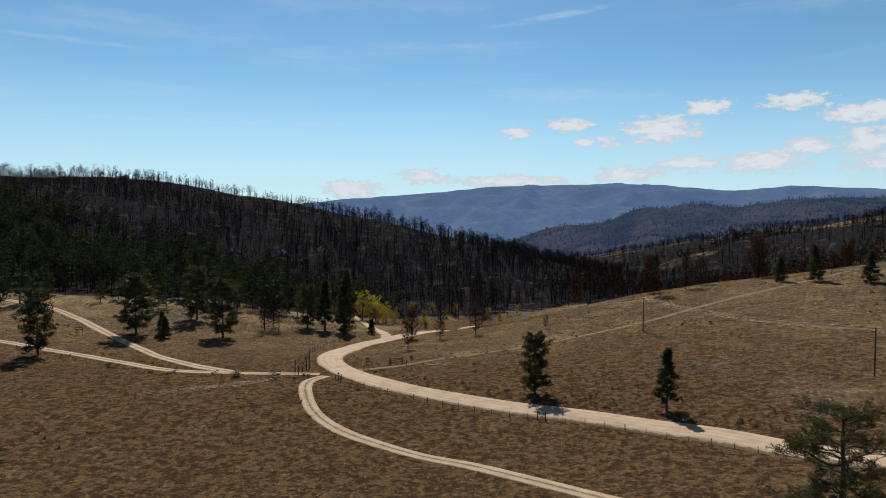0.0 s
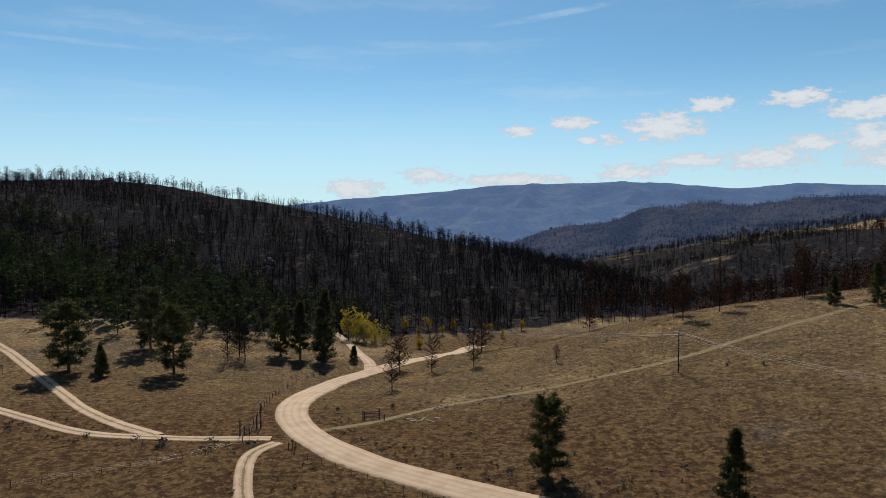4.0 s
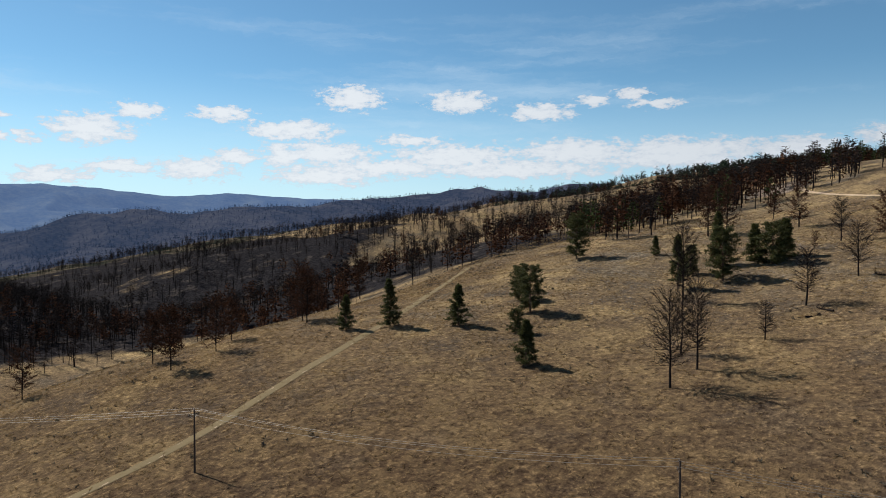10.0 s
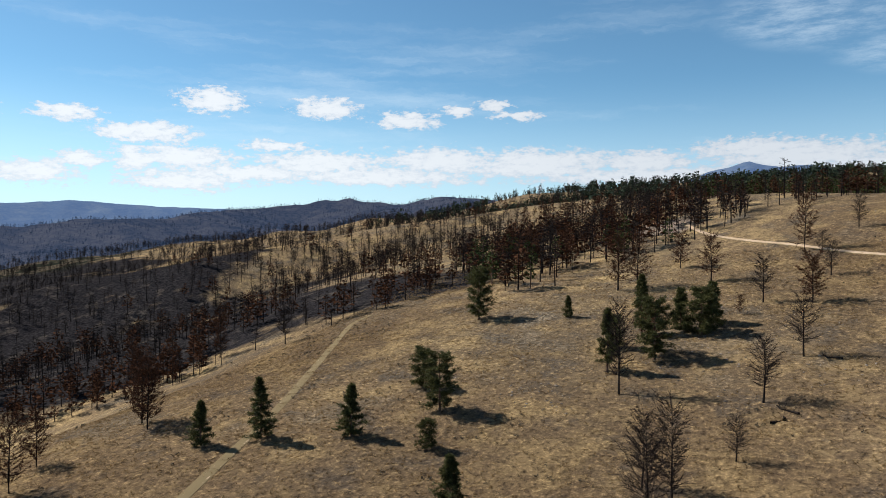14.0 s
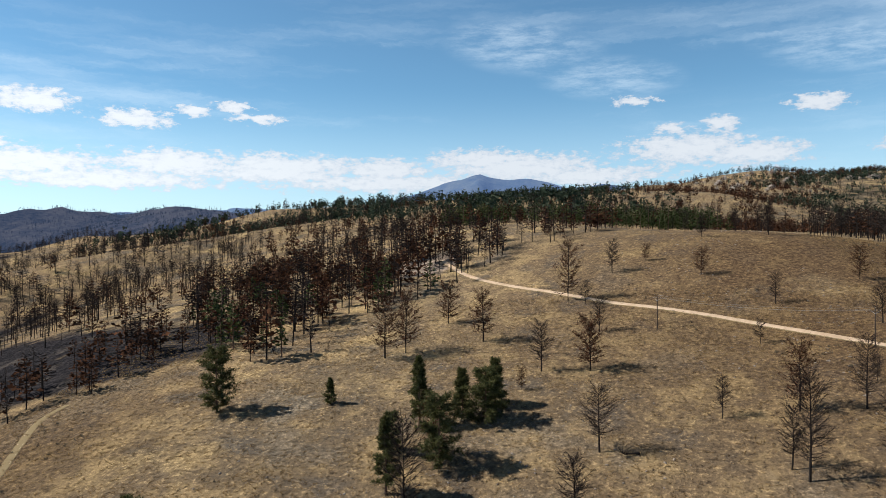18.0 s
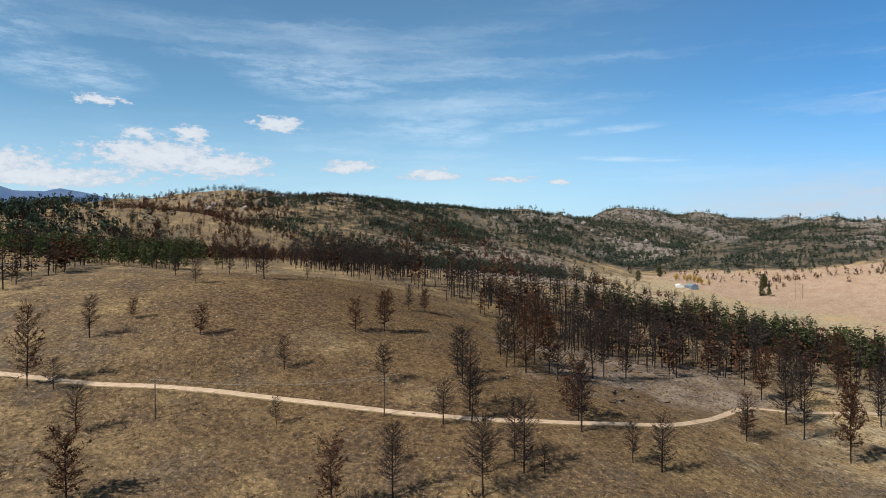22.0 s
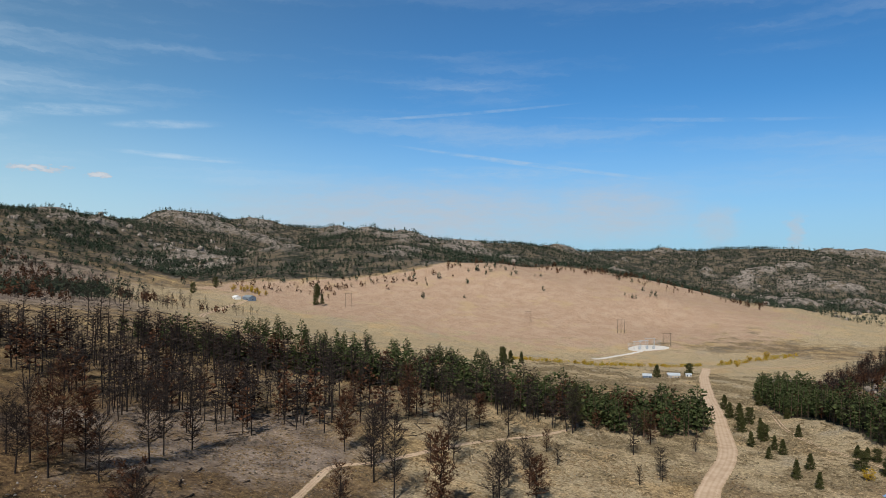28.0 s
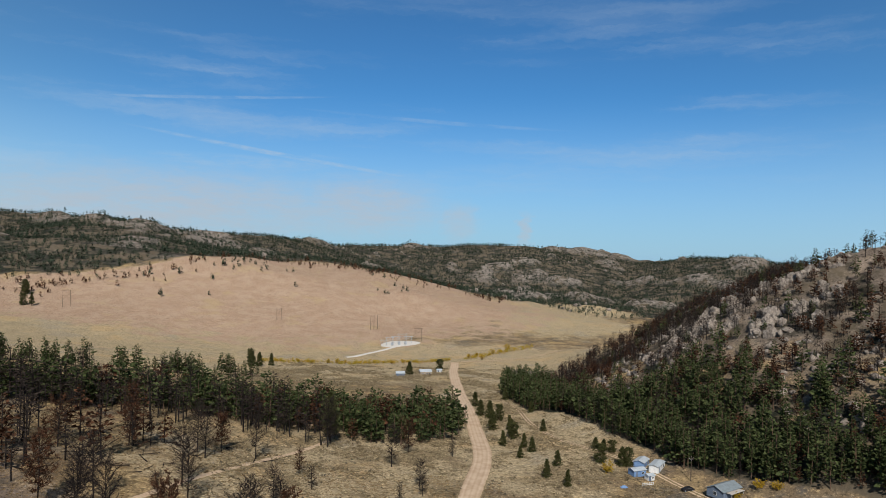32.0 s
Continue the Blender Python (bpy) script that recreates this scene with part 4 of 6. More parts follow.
def prototypes(kind):
    made = []
    for k in range({"pine": 5, "young": 3, "burnt": 6, "rusty": 4, "bush": 3, "aspen": 3, "orange": 2, "old": 1}[kind]):
        r = random.Random(kind + str(k))
        if kind == "pine":
            h = r.uniform(11, 14)
            parts = (*pine_meshes(100 + k, h, h * (r.uniform(0.31, 0.37) if k % 2 == 0 else r.uniform(0.24, 0.28)), r.uniform(0.08, 0.18), 11, k % 2 == 0), bark_skin, needle_skin)
        elif kind == "young":
            h = 8.0
            parts = (*pine_meshes(200 + k, h, h * 0.36, 0.08, 9, k == 0), bark_skin, needle_skin)
        elif kind == "burnt":
            h = r.uniform(11, 14)
            parts = (*burnt_meshes(300 + k, h, h * r.uniform(0.22, 0.32), r.uniform(0.10, 0.24), 0.0), char_skin, twig_skin)
        elif kind == "rusty":
            h = r.uniform(11, 14)
            parts = (*burnt_meshes(400 + k, h, h * r.uniform(0.24, 0.32), r.uniform(0.12, 0.26), (0.04, 0.10, 0.06, 0.13)[k]), char_skin, dead_skin)
        elif kind == "aspen":
            h = 7.0
            parts = (*shrub_meshes(700 + k, h, 2.6), pale_skin, lime_skin)
        elif kind == "orange":
            h = 5.0
            parts = (*shrub_meshes(800 + k, h, 2.2), bark_skin, gold_skin)
        elif kind == "old":
            h = 23.0
            parts = (*old_pine_meshes(900, h, 6.4), bark_skin, needle_skin)
        else:
            h = 2.6
            parts = (*shrub_meshes(600 + k, h, 1.7), bark_skin, gold_skin)
        wood, crown, skin, leaf = parts
        made.append((h, wood.mesh("trunk", skin), crown.mesh("crown", leaf)))
    return made


KINDS = {k: prototypes(k) for k in ("pine", "young", "burnt", "rusty", "bush", "aspen", "orange", "old")}
CALLED = {
    "orange": ("orange_willow", "tall willow with orange-yellow autumn leaves by the creek", "willow"),
    "old": ("old_ponderosa_pine", "broad old ponderosa pine with crooked dark limbs", "pine tree"),
    "aspen": ("aspen", "young aspen with yellow-green autumn leaves", "aspen tree"),
    "pine": ("ponderosa_pine", "green ponderosa pine with a ragged crown on dry grass", "pine tree"),
    "young": ("young_pine", "small bushy green pine on dry grass", "pine tree"),
    "burnt": ("burnt_pine", "fire-killed pine with black trunk and bare twigs", "burnt tree"),
    "rusty": ("scorched_pine", "fire-scorched pine with a rust-brown thinned crown", "burnt tree"),
    "bush": ("willow_bush", "leafy autumn bush by the creek", "bush"),
}
placed = []


def plant(kind, x, y, h, seed):
    """One tree as a thing of its own: an Empty at its foot with trunk and crown."""
    r = random.Random(seed)
    full, trunk, crown = r.choice(KINDS[kind])
    name, label, category = CALLED[kind]
    tree = new(name)
    s = h / full
    wide = s * r.uniform(0.9, 1.15) * (min(1.0, (13 / h) ** 0.6) if kind in ("burnt", "rusty") else 1.0)
    tree.matrix_world = Matrix.LocRotScale((x, y, float(ground_height(x, y)) - 0.05), Euler((0, 0, r.uniform(0, 6.28))), (wide, wide, s))
    for part_name, me in (("trunk", trunk), ("crown", crown)):
        new(part_name, me).parent = tree
    placed.append((x, y))
    return tagged(tree, label, category, group=category + "s")


def plant_all(kind, rows, mixed=None):
    for k, (x, y, h) in enumerate(rows):
        chosen = kind
        if mixed:
            chosen = random.Random(x * 7.3 + y).choice(mixed)
        if kind == "pine" and h < 12.1:
            chosen = "young"
        plant(chosen, x, y, h, int(x * 31 + y * 17))


# Trees that stand apart: place and height
NORTH_PINES_1 = [
    (21, 155, 13.2), (45, 137, 12.3), (-118, 200, 18.5), (-108, 242, 20.4), (-80, 250, 20.4), (-50, 292, 21.1), (-58, 295, 17.6), (-44, 310, 19.7), (-97, 240, 7.2), (-100, 245, 8.1),
    (-30, 291, 6.5), (-41, 291, 26.2), (-100, 280, 20.4),
]
plant_all("pine", NORTH_PINES_1)
NORTH_BURNT_1 = [
    (-71, 274, 15.4), (-70, 284, 15.1), (-66, 277, 12.5), (-12, 239, 10.3), (-12, 272, 11.2), (-1, 268, 11.3), (13, 268, 10.7), (37, 246, 5.1), (82, 267, 14.7), (84, 283, 12.8),
    (96, 272, 13.8), (130, 284, 16.3), (18, 313, 12.8),
]
plant_all("burnt", NORTH_BURNT_1, ("burnt", "rusty"))
MEADOW_BURNT_1 = [
    (58, 299, 12.5), (105, 281, 10.5), (127, 277, 14.5), (133, 165, 16.8), (151, 172, 12.6), (144, 165, 17.2), (186, 189, 19.9), (214, 327, 14.7), (215, 366, 17.6), (217, 156, 13.4),
    (190, 160, 13.0), (165, 160, 8.0), (259, 159, 13.4), (281, 192, 15.0), (298, 207, 12.7), (247, 176, 5.5),
]
plant_all("burnt", MEADOW_BURNT_1, ("burnt", "rusty"))
MEADOW_PINES_1 = [
    (125, 255, 9.1), (133, 246, 12.6), (143, 230, 10.3), (162, 221, 12.4), (129, 196, 9.5), (146, 213, 5.6), (227, 251, 16.0), (172, 233, 9.2), (197, 196, 15.1), (208, 188, 14.9),
    (225, 197, 16.4), (231, 188, 11.3), (229, 182, 12.0), (237, 181, 11.6), (234, 223, 6.5),
]
plant_all("pine", MEADOW_PINES_1)
SLOPE_PINES_1 = [
    (213, 200, 8.5),
]
plant_all("pine", SLOPE_PINES_1)
SLOPE_BURNT_1 = [
    (213, 190, 11.9), (259, 172, 13.0), (287, 157, 10.7), (315, 168, 19.6), (311, 162, 7.7), (266, 219, 18.2), (271, 214, 17.9), (231, 130, 9.0), (210, 121, 11.5), (233, 114, 14.3),
    (206, 119, 19.4), (233, 101, 15.0), (211, 103, 12.3), (209, 96, 12.4), (226, 84, 16.0), (230, 71, 15.4), (260, 67, 16.0), (276, 60, 15.5), (256, 77, 10.5), (283, 81, 10.8),
    (302, 104, 9.5), (333, 122, 9.1), (353, 140, 6.4), (342, 153, 12.0), (323, 74, 10.7), (322, 64, 13.6), (273, 114, 6.6), (409, 98, 12.4), (394, 87, 13.8), (408, 120, 9.6),
]
plant_all("burnt", SLOPE_BURNT_1, ("burnt", "burnt", "burnt", "rusty"))
SLOPE_BURNT_2 = [
    (388, 115, 9.0), (405, 65, 6.4), (292, 31, 18.5), (283, 33, 19.9), (295, 21, 21.2), (357, 38, 10.0), (359, 30, 8.9),
]
plant_all("burnt", SLOPE_BURNT_2, ("burnt", "burnt", "burnt", "rusty"))
SOUTH_BURNT_1 = [
    (484, 69, 17.4), (522, 21, 20.3), (282, 58, 13.2), (254, 70, 13.2), (242, 45, 17.6), (235, 70, 12.7), (245, 95, 6.0), (234, 78, 8.1), (228, 67, 6.3), (235, -8, 8.8),
    (234, -32, 22.9), (251, -48, 13.6), (264, -53, 17.4), (219, -30, 22.1), (215, -70, 11.6), (210, -49, 18.6), (204, -63, 13.8), (235, -73, 17.6), (272, -111, 10.5), (221, 39, 12.5),
    (226, 43, 9.0), (288, 37, 14.2), (283, 24, 18.2), (299, 32, 13.1), (254, 40, 9.3), (288, -3, 19.9), (290, -15, 19.7), (248, 41, 15.4), (276, 26, 15.1), (283, 6, 19.9),
]
plant_all("burnt", SOUTH_BURNT_1, ("burnt", "burnt", "burnt", "rusty"))
SOUTH_BURNT_2 = [
    (244, -38, 22.0), (254, -60, 18.2), (242, -84, 17.2), (240, -66, 9.1), (238, -12, 11.5), (214, -54, 13.0), (210, -75, 12.0), (219, -77, 10.2), (210, -106, 7.4), (191, -146, 15.1),
    (188, -169, 13.5), (178, -125, 9.4), (182, -107, 6.6), (220, -164, 19.0), (236, -127, 18.4), (295, -106, 13.2), (269, -105, 20.8), (246, -76, 5.4), (254, -120, 17.1), (249, -115, 16.7),
    (248, -126, 13.0), (217, -90, 9.9), (176, -117, 6.5), (170, -168, 6.0), (308, -132, 12.2), (344, -196, 18.2), (218, -119, 8.2),
]
plant_all("burnt", SOUTH_BURNT_2, ("burnt", "burnt", "burnt", "rusty"))
SOUTH_PINES_1 = [
    (340, -444, 9.8), (357, -442, 12.3), (222, -176, 20.1), (129, -162, 5.8), (127, -139, 5.8), (134, -147, 6.7), (104, -165, 7.2), (138, -182, 6.2), (146, -215, 6.9), (155, -226, 8.5),
    (150, -191, 6.4), (131, -225, 5.7), (112, -168, 7.2), (143, -172, 4.8),
]
plant_all("pine", SOUTH_PINES_1)
plant("old", 34.2, 57.6, 23, 5)


# ---- woods ----
def stand(name, label, count, box, density, build, seed, category="woods", tall=1.0):
    """Woods whose trees nobody counts: one mesh. density(x, y) from 0 to 1 gives where they stand."""
    rng = np.random.default_rng(seed)
    x, y = rng.uniform(box[0], box[1], count * 9), rng.uniform(box[2], box[3], count * 9)
    keep = rng.uniform(0, 1, len(x)) < density(x, y)
    x, y = x[keep][:count], y[keep][:count]
    if placed and count < 5000:
        near = np.min([np.hypot(x - px, y - py) for px, py in placed], 0)
        x, y = x[near > 2.5], y[near > 2.5]
    z = ground_height(x, y)
    protos = [build(seed * 10 + k) for k in range(8)]
    pick = rng.integers(0, len(protos), len(x))
    turn, size = rng.uniform(0, 6.283, len(x)), rng.uniform(0.6, 1.2, len(x)) * tall
    parts = {}
    for k, proto in enumerate(protos):
        me = pick == k
        if not me.any():
            continue
        c, s = np.cos(turn[me])[:, None], np.sin(turn[me])[:, None]
        for skin, (v, t) in proto.items():
            q = v[None] * size[me][:, None, None]
            w = np.stack([q[..., 0] * c - q[..., 1] * s + x[me][:, None], q[..., 0] * s + q[..., 1] * c + y[me][:, None], q[..., 2] + z[me][:, None]], -1).reshape(-1, 3)
            tt = (t[None] + (np.arange(me.sum()) * len(v))[:, None, None]).reshape(-1, 3)
            parts.setdefault(skin, []).append((w, tt))
    woods = new(name)
    for skin, lots in parts.items():
        start, vs, ts = 0, [], []
        for w, tt in lots:
            vs.append(w)
            ts.append(tt + start)
            start += len(w)
        mesh = quick_mesh("trunks" if skin in (char_skin, bark_skin) else "crowns", np.concatenate(vs), np.concatenate(ts))
        mesh.materials.append(skin)
        tagged(new(mesh.name.split(".")[0], mesh), kind="stuff").parent = woods
    return tagged(woods, label, category, kind="stuff")


def packed(shape):
    return np.array([tuple(v) for v in shape.v], np.float32), np.array(shape.t, np.int32)


def far_snag(seed):
    r = random.Random(seed)
    wood, twigs = Shape(), Shape()
    h = r.uniform(6, 12)
    lean = Vector((r.gauss(0, 0.45), r.gauss(0, 0.45), h))
    wood.stem([Vector((0, 0, -0.5)), lean * 0.5, lean], [0.22, 0.16, 0.05], 3)
    for k in range(r.randint(18, 30)):
        p = lean * r.uniform(0.35, 0.97)
        a, d = r.uniform(0, 6.3), r.uniform(0.6, 1.9) * (1.3 - 0.8 * p.z / h)
        twigs.blade(p, p + Vector((math.cos(a) * d, math.sin(a) * d, r.uniform(-0.2, 0.6))), 0.17, r)
    return {char_skin: packed(wood), twig_skin: packed(twigs)}


def far_tree(seed, skin, trunk, spread, low, full=1.0):
    """A pine some hundred metres off: a trunk and ragged boughs, each a fan of needle sprays."""
    r = random.Random(seed)
    wood, crown = Shape(), Shape()
    h = r.uniform(8, 13)
    bend = Vector((r.gauss(0, 0.2), r.gauss(0, 0.2), h * 0.96))
    wood.stem([Vector((0, 0, -0.5)), bend * 0.5, bend], [0.21, 0.15, 0.04], 3)
    blunt = r.uniform(0.95, 2.3)
    side, lean = r.uniform(0, 6.28), r.uniform(0.0, 0.3)
    for k in range(40):
        g = (k + r.random()) / 40
        zc = h * (low + (1 - low) * g)
        a = k * 2.4 + r.gauss(0, 0.5)
        reach = spread * h * (0.66 + 0.34 * min(1, 4 * g)) * (1 - 0.86 * g**blunt) * r.uniform(0.55, 1.12) * (1 + lean * math.cos(a - side))
        p = bend * (zc / (h * 0.96)) + Vector((0, 0, -0.04 * h * r.random()))
        q = p + Vector((math.cos(a) * reach, math.sin(a) * reach, reach * r.uniform(-0.15, 0.40)))
        crown.blade(p, q, 0.05 + 0.06 * reach, r)
        for w in (0.35, 0.62, 0.85):
            if r.random() < full:
                d = (q - p) + Vector((r.gauss(0, 0.5), r.gauss(0, 0.5), r.gauss(0.1, 0.3))) * reach
                crown.spray(p.lerp(q, w), d, (0.45 + 0.40 * reach) * r.uniform(0.8, 1.25), r)
    return {trunk: packed(wood), skin: packed(crown)}


def lite_tree(seed, skin, spread, boughs):
    """A round-crowned pine beyond half a kilometre."""
    r = random.Random(seed)
    crown = Shape()
    h = r.uniform(7.5, 11)
    for k in range(boughs):
        g = (k + r.random()) / boughs
        zc, reach = h * (0.14 + 0.86 * g), spread * h * (0.75 + 0.25 * min(1, 4 * g)) * (1 - 0.85 * g**2.2) * r.uniform(0.6, 1.15)
        a = k * 2.4 + r.gauss(0, 0.4)
        q = Vector((math.cos(a) * reach, math.sin(a) * reach, zc + reach * r.uniform(-0.2, 0.3)))
        crown.blade(q, (0, 0, zc + 0.05 * h), reach * r.uniform(0.9, 1.4) + 0.5, r)
    crown.blade((0, 0, -0.5), (0, 0, h), 0.45, r)
    return {skin: packed(crown)}


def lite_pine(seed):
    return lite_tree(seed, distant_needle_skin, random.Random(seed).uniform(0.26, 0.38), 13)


def lite_rusty(seed):
    return lite_tree(seed, dead_skin, random.Random(seed).uniform(0.26, 0.36), 13)


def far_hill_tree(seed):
    return lite_tree(seed, far_hill_tree_haze_skin, random.Random(seed).uniform(0.16, 0.26), 9)


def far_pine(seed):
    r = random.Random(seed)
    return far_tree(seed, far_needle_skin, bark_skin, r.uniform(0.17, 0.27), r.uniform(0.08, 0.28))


def far_rusty(seed):
    r = random.Random(seed)
    return far_tree(seed, dead_skin, char_skin, r.uniform(0.22, 0.32), r.uniform(0.14, 0.3), 0.75)


def far_burnt(seed):
    r = random.Random(seed)
    wood, twigs = Shape(), Shape()
    h = r.uniform(8, 14)
    bend = Vector((r.gauss(0, 0.35), r.gauss(0, 0.35), h))
    wood.stem([Vector((0, 0, -0.5)), bend * 0.5 + Vector((r.gauss(0, 0.15), r.gauss(0, 0.15), 0)), bend], [0.21, 0.15, 0.03], 4)
    low, wide = r.uniform(0.24, 0.44), r.uniform(0.17, 0.28)
    for k in range(22):
        f = low + (0.98 - low) * (k + r.random()) / 22
        g = (f - low) / (1 - low)
        p = bend * f
        a, d = k * 2.4 + r.gauss(0, 0.5), h * wide * (0.6 + 0.4 * min(1, 4 * g)) * (1 - 0.72 * g**2) * r.uniform(0.5, 1.12)
        q = p + Vector((math.cos(a) * d, math.sin(a) * d, d * r.uniform(0.0, 0.7)))
        twigs.blade(p, q, 0.16, r)
        for w in (0.4, 0.65, 0.85):
            m = p.lerp(q, w)
            twigs.blade(m, m + Vector((math.cos(a) + r.gauss(0, 0.8), math.sin(a) + r.gauss(0, 0.8), 0.5 + r.gauss(0, 0.4))) * (0.3 + 0.38 * d) * r.uniform(0.6, 1.1), 0.30, r)
    return {char_skin: packed(wood), twig_skin: packed(twigs)}


def gap(x, y, scale, seed, low=-0.35, high=0.1):
    """Chance clearings."""
    return np.clip((rough(x, y, scale, seed) + 0.5 * rough(x, y, scale / 2.7, seed + 50) - low) / (high - low), 0, 1)


def off_roads(x, y):
    return (np.hypot(x + 28, y - 262) > 22) * 1.0


stand("burnt_forest", "hillside of dead black pine trunks on ash", 5200, (-620, 170, 290, 1000), lambda x, y: hill_of_snags(x, y) * np.clip(1.35 - (y - 330) / 750, 0.25, 1) * gap(x, y, 60, 61, -0.9, -0.2), far_snag, 1)
stand("scorched_forest", "dead trees with bare dark crowns along the hill's foot", 4600, (-560, 170, 290, 900), lambda x, y: hill_of_snags(x, y) * np.clip(1.15 - (y - 340) / 560, 0.1, 1) * gap(x, y, 50, 62, -0.8, -0.1), far_burnt, 2)
stand("pine_woods", "dark green pines at the foot of the burnt hill", 1150, (-480, 10, 258, 600), lambda x, y: np.clip((y - np.interp(x, [-420, -150, -62, -48, 10], [262, 270, 318, 372, 412])) / 25, 0, 1) * np.clip(1.2 - (y - 300) / (110 + np.clip(-x, 0, 200) * 0.6), 0, 1) * gap(x, y, 45, 63, -0.5, 0.0) * off_roads(x, y), far_pine, 3, tall=1.5)
north = lambda x, y: np.clip((y - edge_of_meadow(x)) / 22, 0, 1)  # noqa: E731
stand("ridge_burnt_woods", "thin burnt trees along the edge of the meadow", 520, (20, 520, 235, 620), lambda x, y: north(x, y) * np.clip(1.1 - (y - edge_of_meadow(x)) / 300, 0.15, 1) * gap(x, y, 50, 64) * np.where(x > 260, 0.2, 0.8), far_burnt, 4, tall=1.1)
stand("ridge_scorched_woods", "rust-brown scorched pines along the edge of the meadow", 320, (100, 560, 225, 560), lambda x, y: north(x, y) * np.clip(1.1 - (y - edge_of_meadow(x)) / 200, 0.1, 1) * gap(x, y, 40, 65) * np.where(x > 290, 0.4, 1), far_rusty, 5, tall=1.1)
stand("valley_burnt_woods", "burnt trees on the slopes beyond the creek", 3400, (120, 900, 400, 1100), lambda x, y: np.clip((y - edge_of_meadow(np.minimum(x, 480)) - 60) / 60, 0, 1) * (0.45 + 0.55 * gap(x, y, 110, 66)) * np.clip(1.2 - np.clip(x - 420, 0, 900) / 500, 0.25, 1), far_burnt, 6, tall=0.95)
east = lambda x, y: np.clip((x - np.interp(y, [-80, 40, 120, 190, 240, 300], [520, 490, 470, 385, 340, 325])) / 30, 0, 1)  # noqa: E731
stand("east_burnt_woods", "burnt woods with grassy gaps on the eastern rise", 900, (330, 900, 60, 640), lambda x, y: east(x, y) * gap(x, y, 60, 67, -0.05, 0.3) * np.clip(1.3 - x / 900, 0.2, 1), far_burnt, 7, tall=1.2)
stand("east_scorched_woods", "brown scorched pines on the eastern rise", 560, (330, 980, -60, 640), lambda x, y: east(x, y) * gap(x, y, 55, 68, -0.05, 0.3), far_rusty, 8, tall=1.1)
stand("east_pine_woods", "green pines along the eastern ridge", 2400, (560, 1250, 60, 700), lambda x, y: np.clip((x - 650) / 200, 0, 1) * np.clip((y - 70) / 90, 0.0, 1) * gap(x, y, 120, 69, -0.5, 0), lite_pine, 9, tall=1.35)
HOLLOW = [(262, 250), (272, 285), (330, 330), (440, 390), (410, 290), (403, 235), (440, 195), (476, 150), (425, 162), (384, 198), (338, 220), (318, 240), (300, 262), (272, 238)]


def within(corners, x, y):
    """1 inside the outline."""
    inside = np.zeros(len(x), bool)
    for (ax, ay), (bx, by) in zip(corners, corners[1:] + corners[:1]):
        crosses = (ay > y) != (by > y)
        inside ^= crosses & (x < (bx - ax) * (y - ay) / (by - ay + 1e-9) + ax)
    return inside * 1.0


stand("hollow_burnt_woods", "dark burnt grove in the hollow above the meadow", 170, (255, 480, 145, 395), lambda x, y: within(HOLLOW, x, y), far_burnt, 29, tall=1.45)
stand("hollow_scorched_woods", "brown scorched pines in the hollow", 95, (255, 480, 145, 395), lambda x, y: within(HOLLOW, x, y), far_rusty, 30, tall=1.4)
stand("hollow_pines", "few green pines among the scorched grove", 22, (262, 345, 225, 330), lambda x, y: within(HOLLOW, x, y), far_pine, 31, tall=1.4)
belt = lambda x, y: np.clip(1.3 - np.abs(y - np.interp(x, [225, 250, 275, 300, 340, 400, 470, 560], [-155, -130, -100, -75, -66, -62, -20, 0])) / np.where(x > 400, 36, 44), 0, 1)  # noqa: E731
stand("belt_burnt_woods", "dense charred stand below the knoll", 480, (262, 600, -170, 60), lambda x, y: belt(x, y) * np.clip((x - 275) / 40, 0.12, 1), far_burnt, 10, tall=1.35)
stand("belt_scorched_woods", "rust-brown trees in the charred stand", 60, (262, 560, -140, 40), belt, far_rusty, 11, tall=1.3)
strip_front = lambda x: np.interp(x, [160, 169, 181, 205, 231, 262, 300, 340, 370, 440], [-215, -198, -184, -176, -180, -178, -170, -156, -136, -100])  # noqa: E731
strip_back = lambda x: np.interp(x, [160, 200, 242, 300, 340, 400, 440], [-244, -240, -226, -214, -186, -155, -130])  # noqa: E731
low_woods = lambda x, y: np.clip((x - 166) / 8, 0, 1) * np.clip((strip_front(x) - y) / 8, 0, 1) * np.clip((y - strip_back(x)) / 8, 0, 1) * np.clip((440 - x) / 40, 0, 1)  # noqa: E731
stand("valley_pine_woods", "strip of green pines between the slope and the valley", 480, (160, 450, -260, -80), low_woods, far_pine, 12, tall=1.35)
stand("valley_scorched_woods", "brown pines in the valley strip", 70, (172, 440, -260, -80), low_woods, far_rusty, 13, tall=1.4)
stand("crag_pine_woods", "green pines on the rocky hill", 1300, (-190, 155, -420, -60), lambda x, y: crag_zone(x, y) * np.clip(1.15 - (crag_edge(y) - x) / np.where(y > -235, 66, 30), 0.0, 1) * gap(x, y, 45, 70, -0.9, -0.2), far_pine, 14, tall=1.1)
stand("crag_burnt_woods", "burnt trees among the rocks", 2500, (-160, 120, -400, -110), lambda x, y: crag_zone(x, y) * gap(x, y, 45, 71, -0.8, 0.0), far_burnt, 15, tall=0.7)
stand("crag_scorched_woods", "reddish dead pines below the rocks", 1500, (-140, 140, -400, -110), lambda x, y: crag_zone(x, y) * gap(x, y, 45, 72, -0.6, 0.1), far_rusty, 16, tall=0.75)
stand("tan_hill_pines", "scattered pines on the bare tan hill", 190, (280, 900, -1050, -640), lambda x, y: gap(x, y, 90, 73, 0.0, 0.5) * np.clip((-y - 620 - 0.25 * np.clip(700 - x, 0, 400)) / 130, 0.03, 1), lite_pine, 17, tall=0.8)
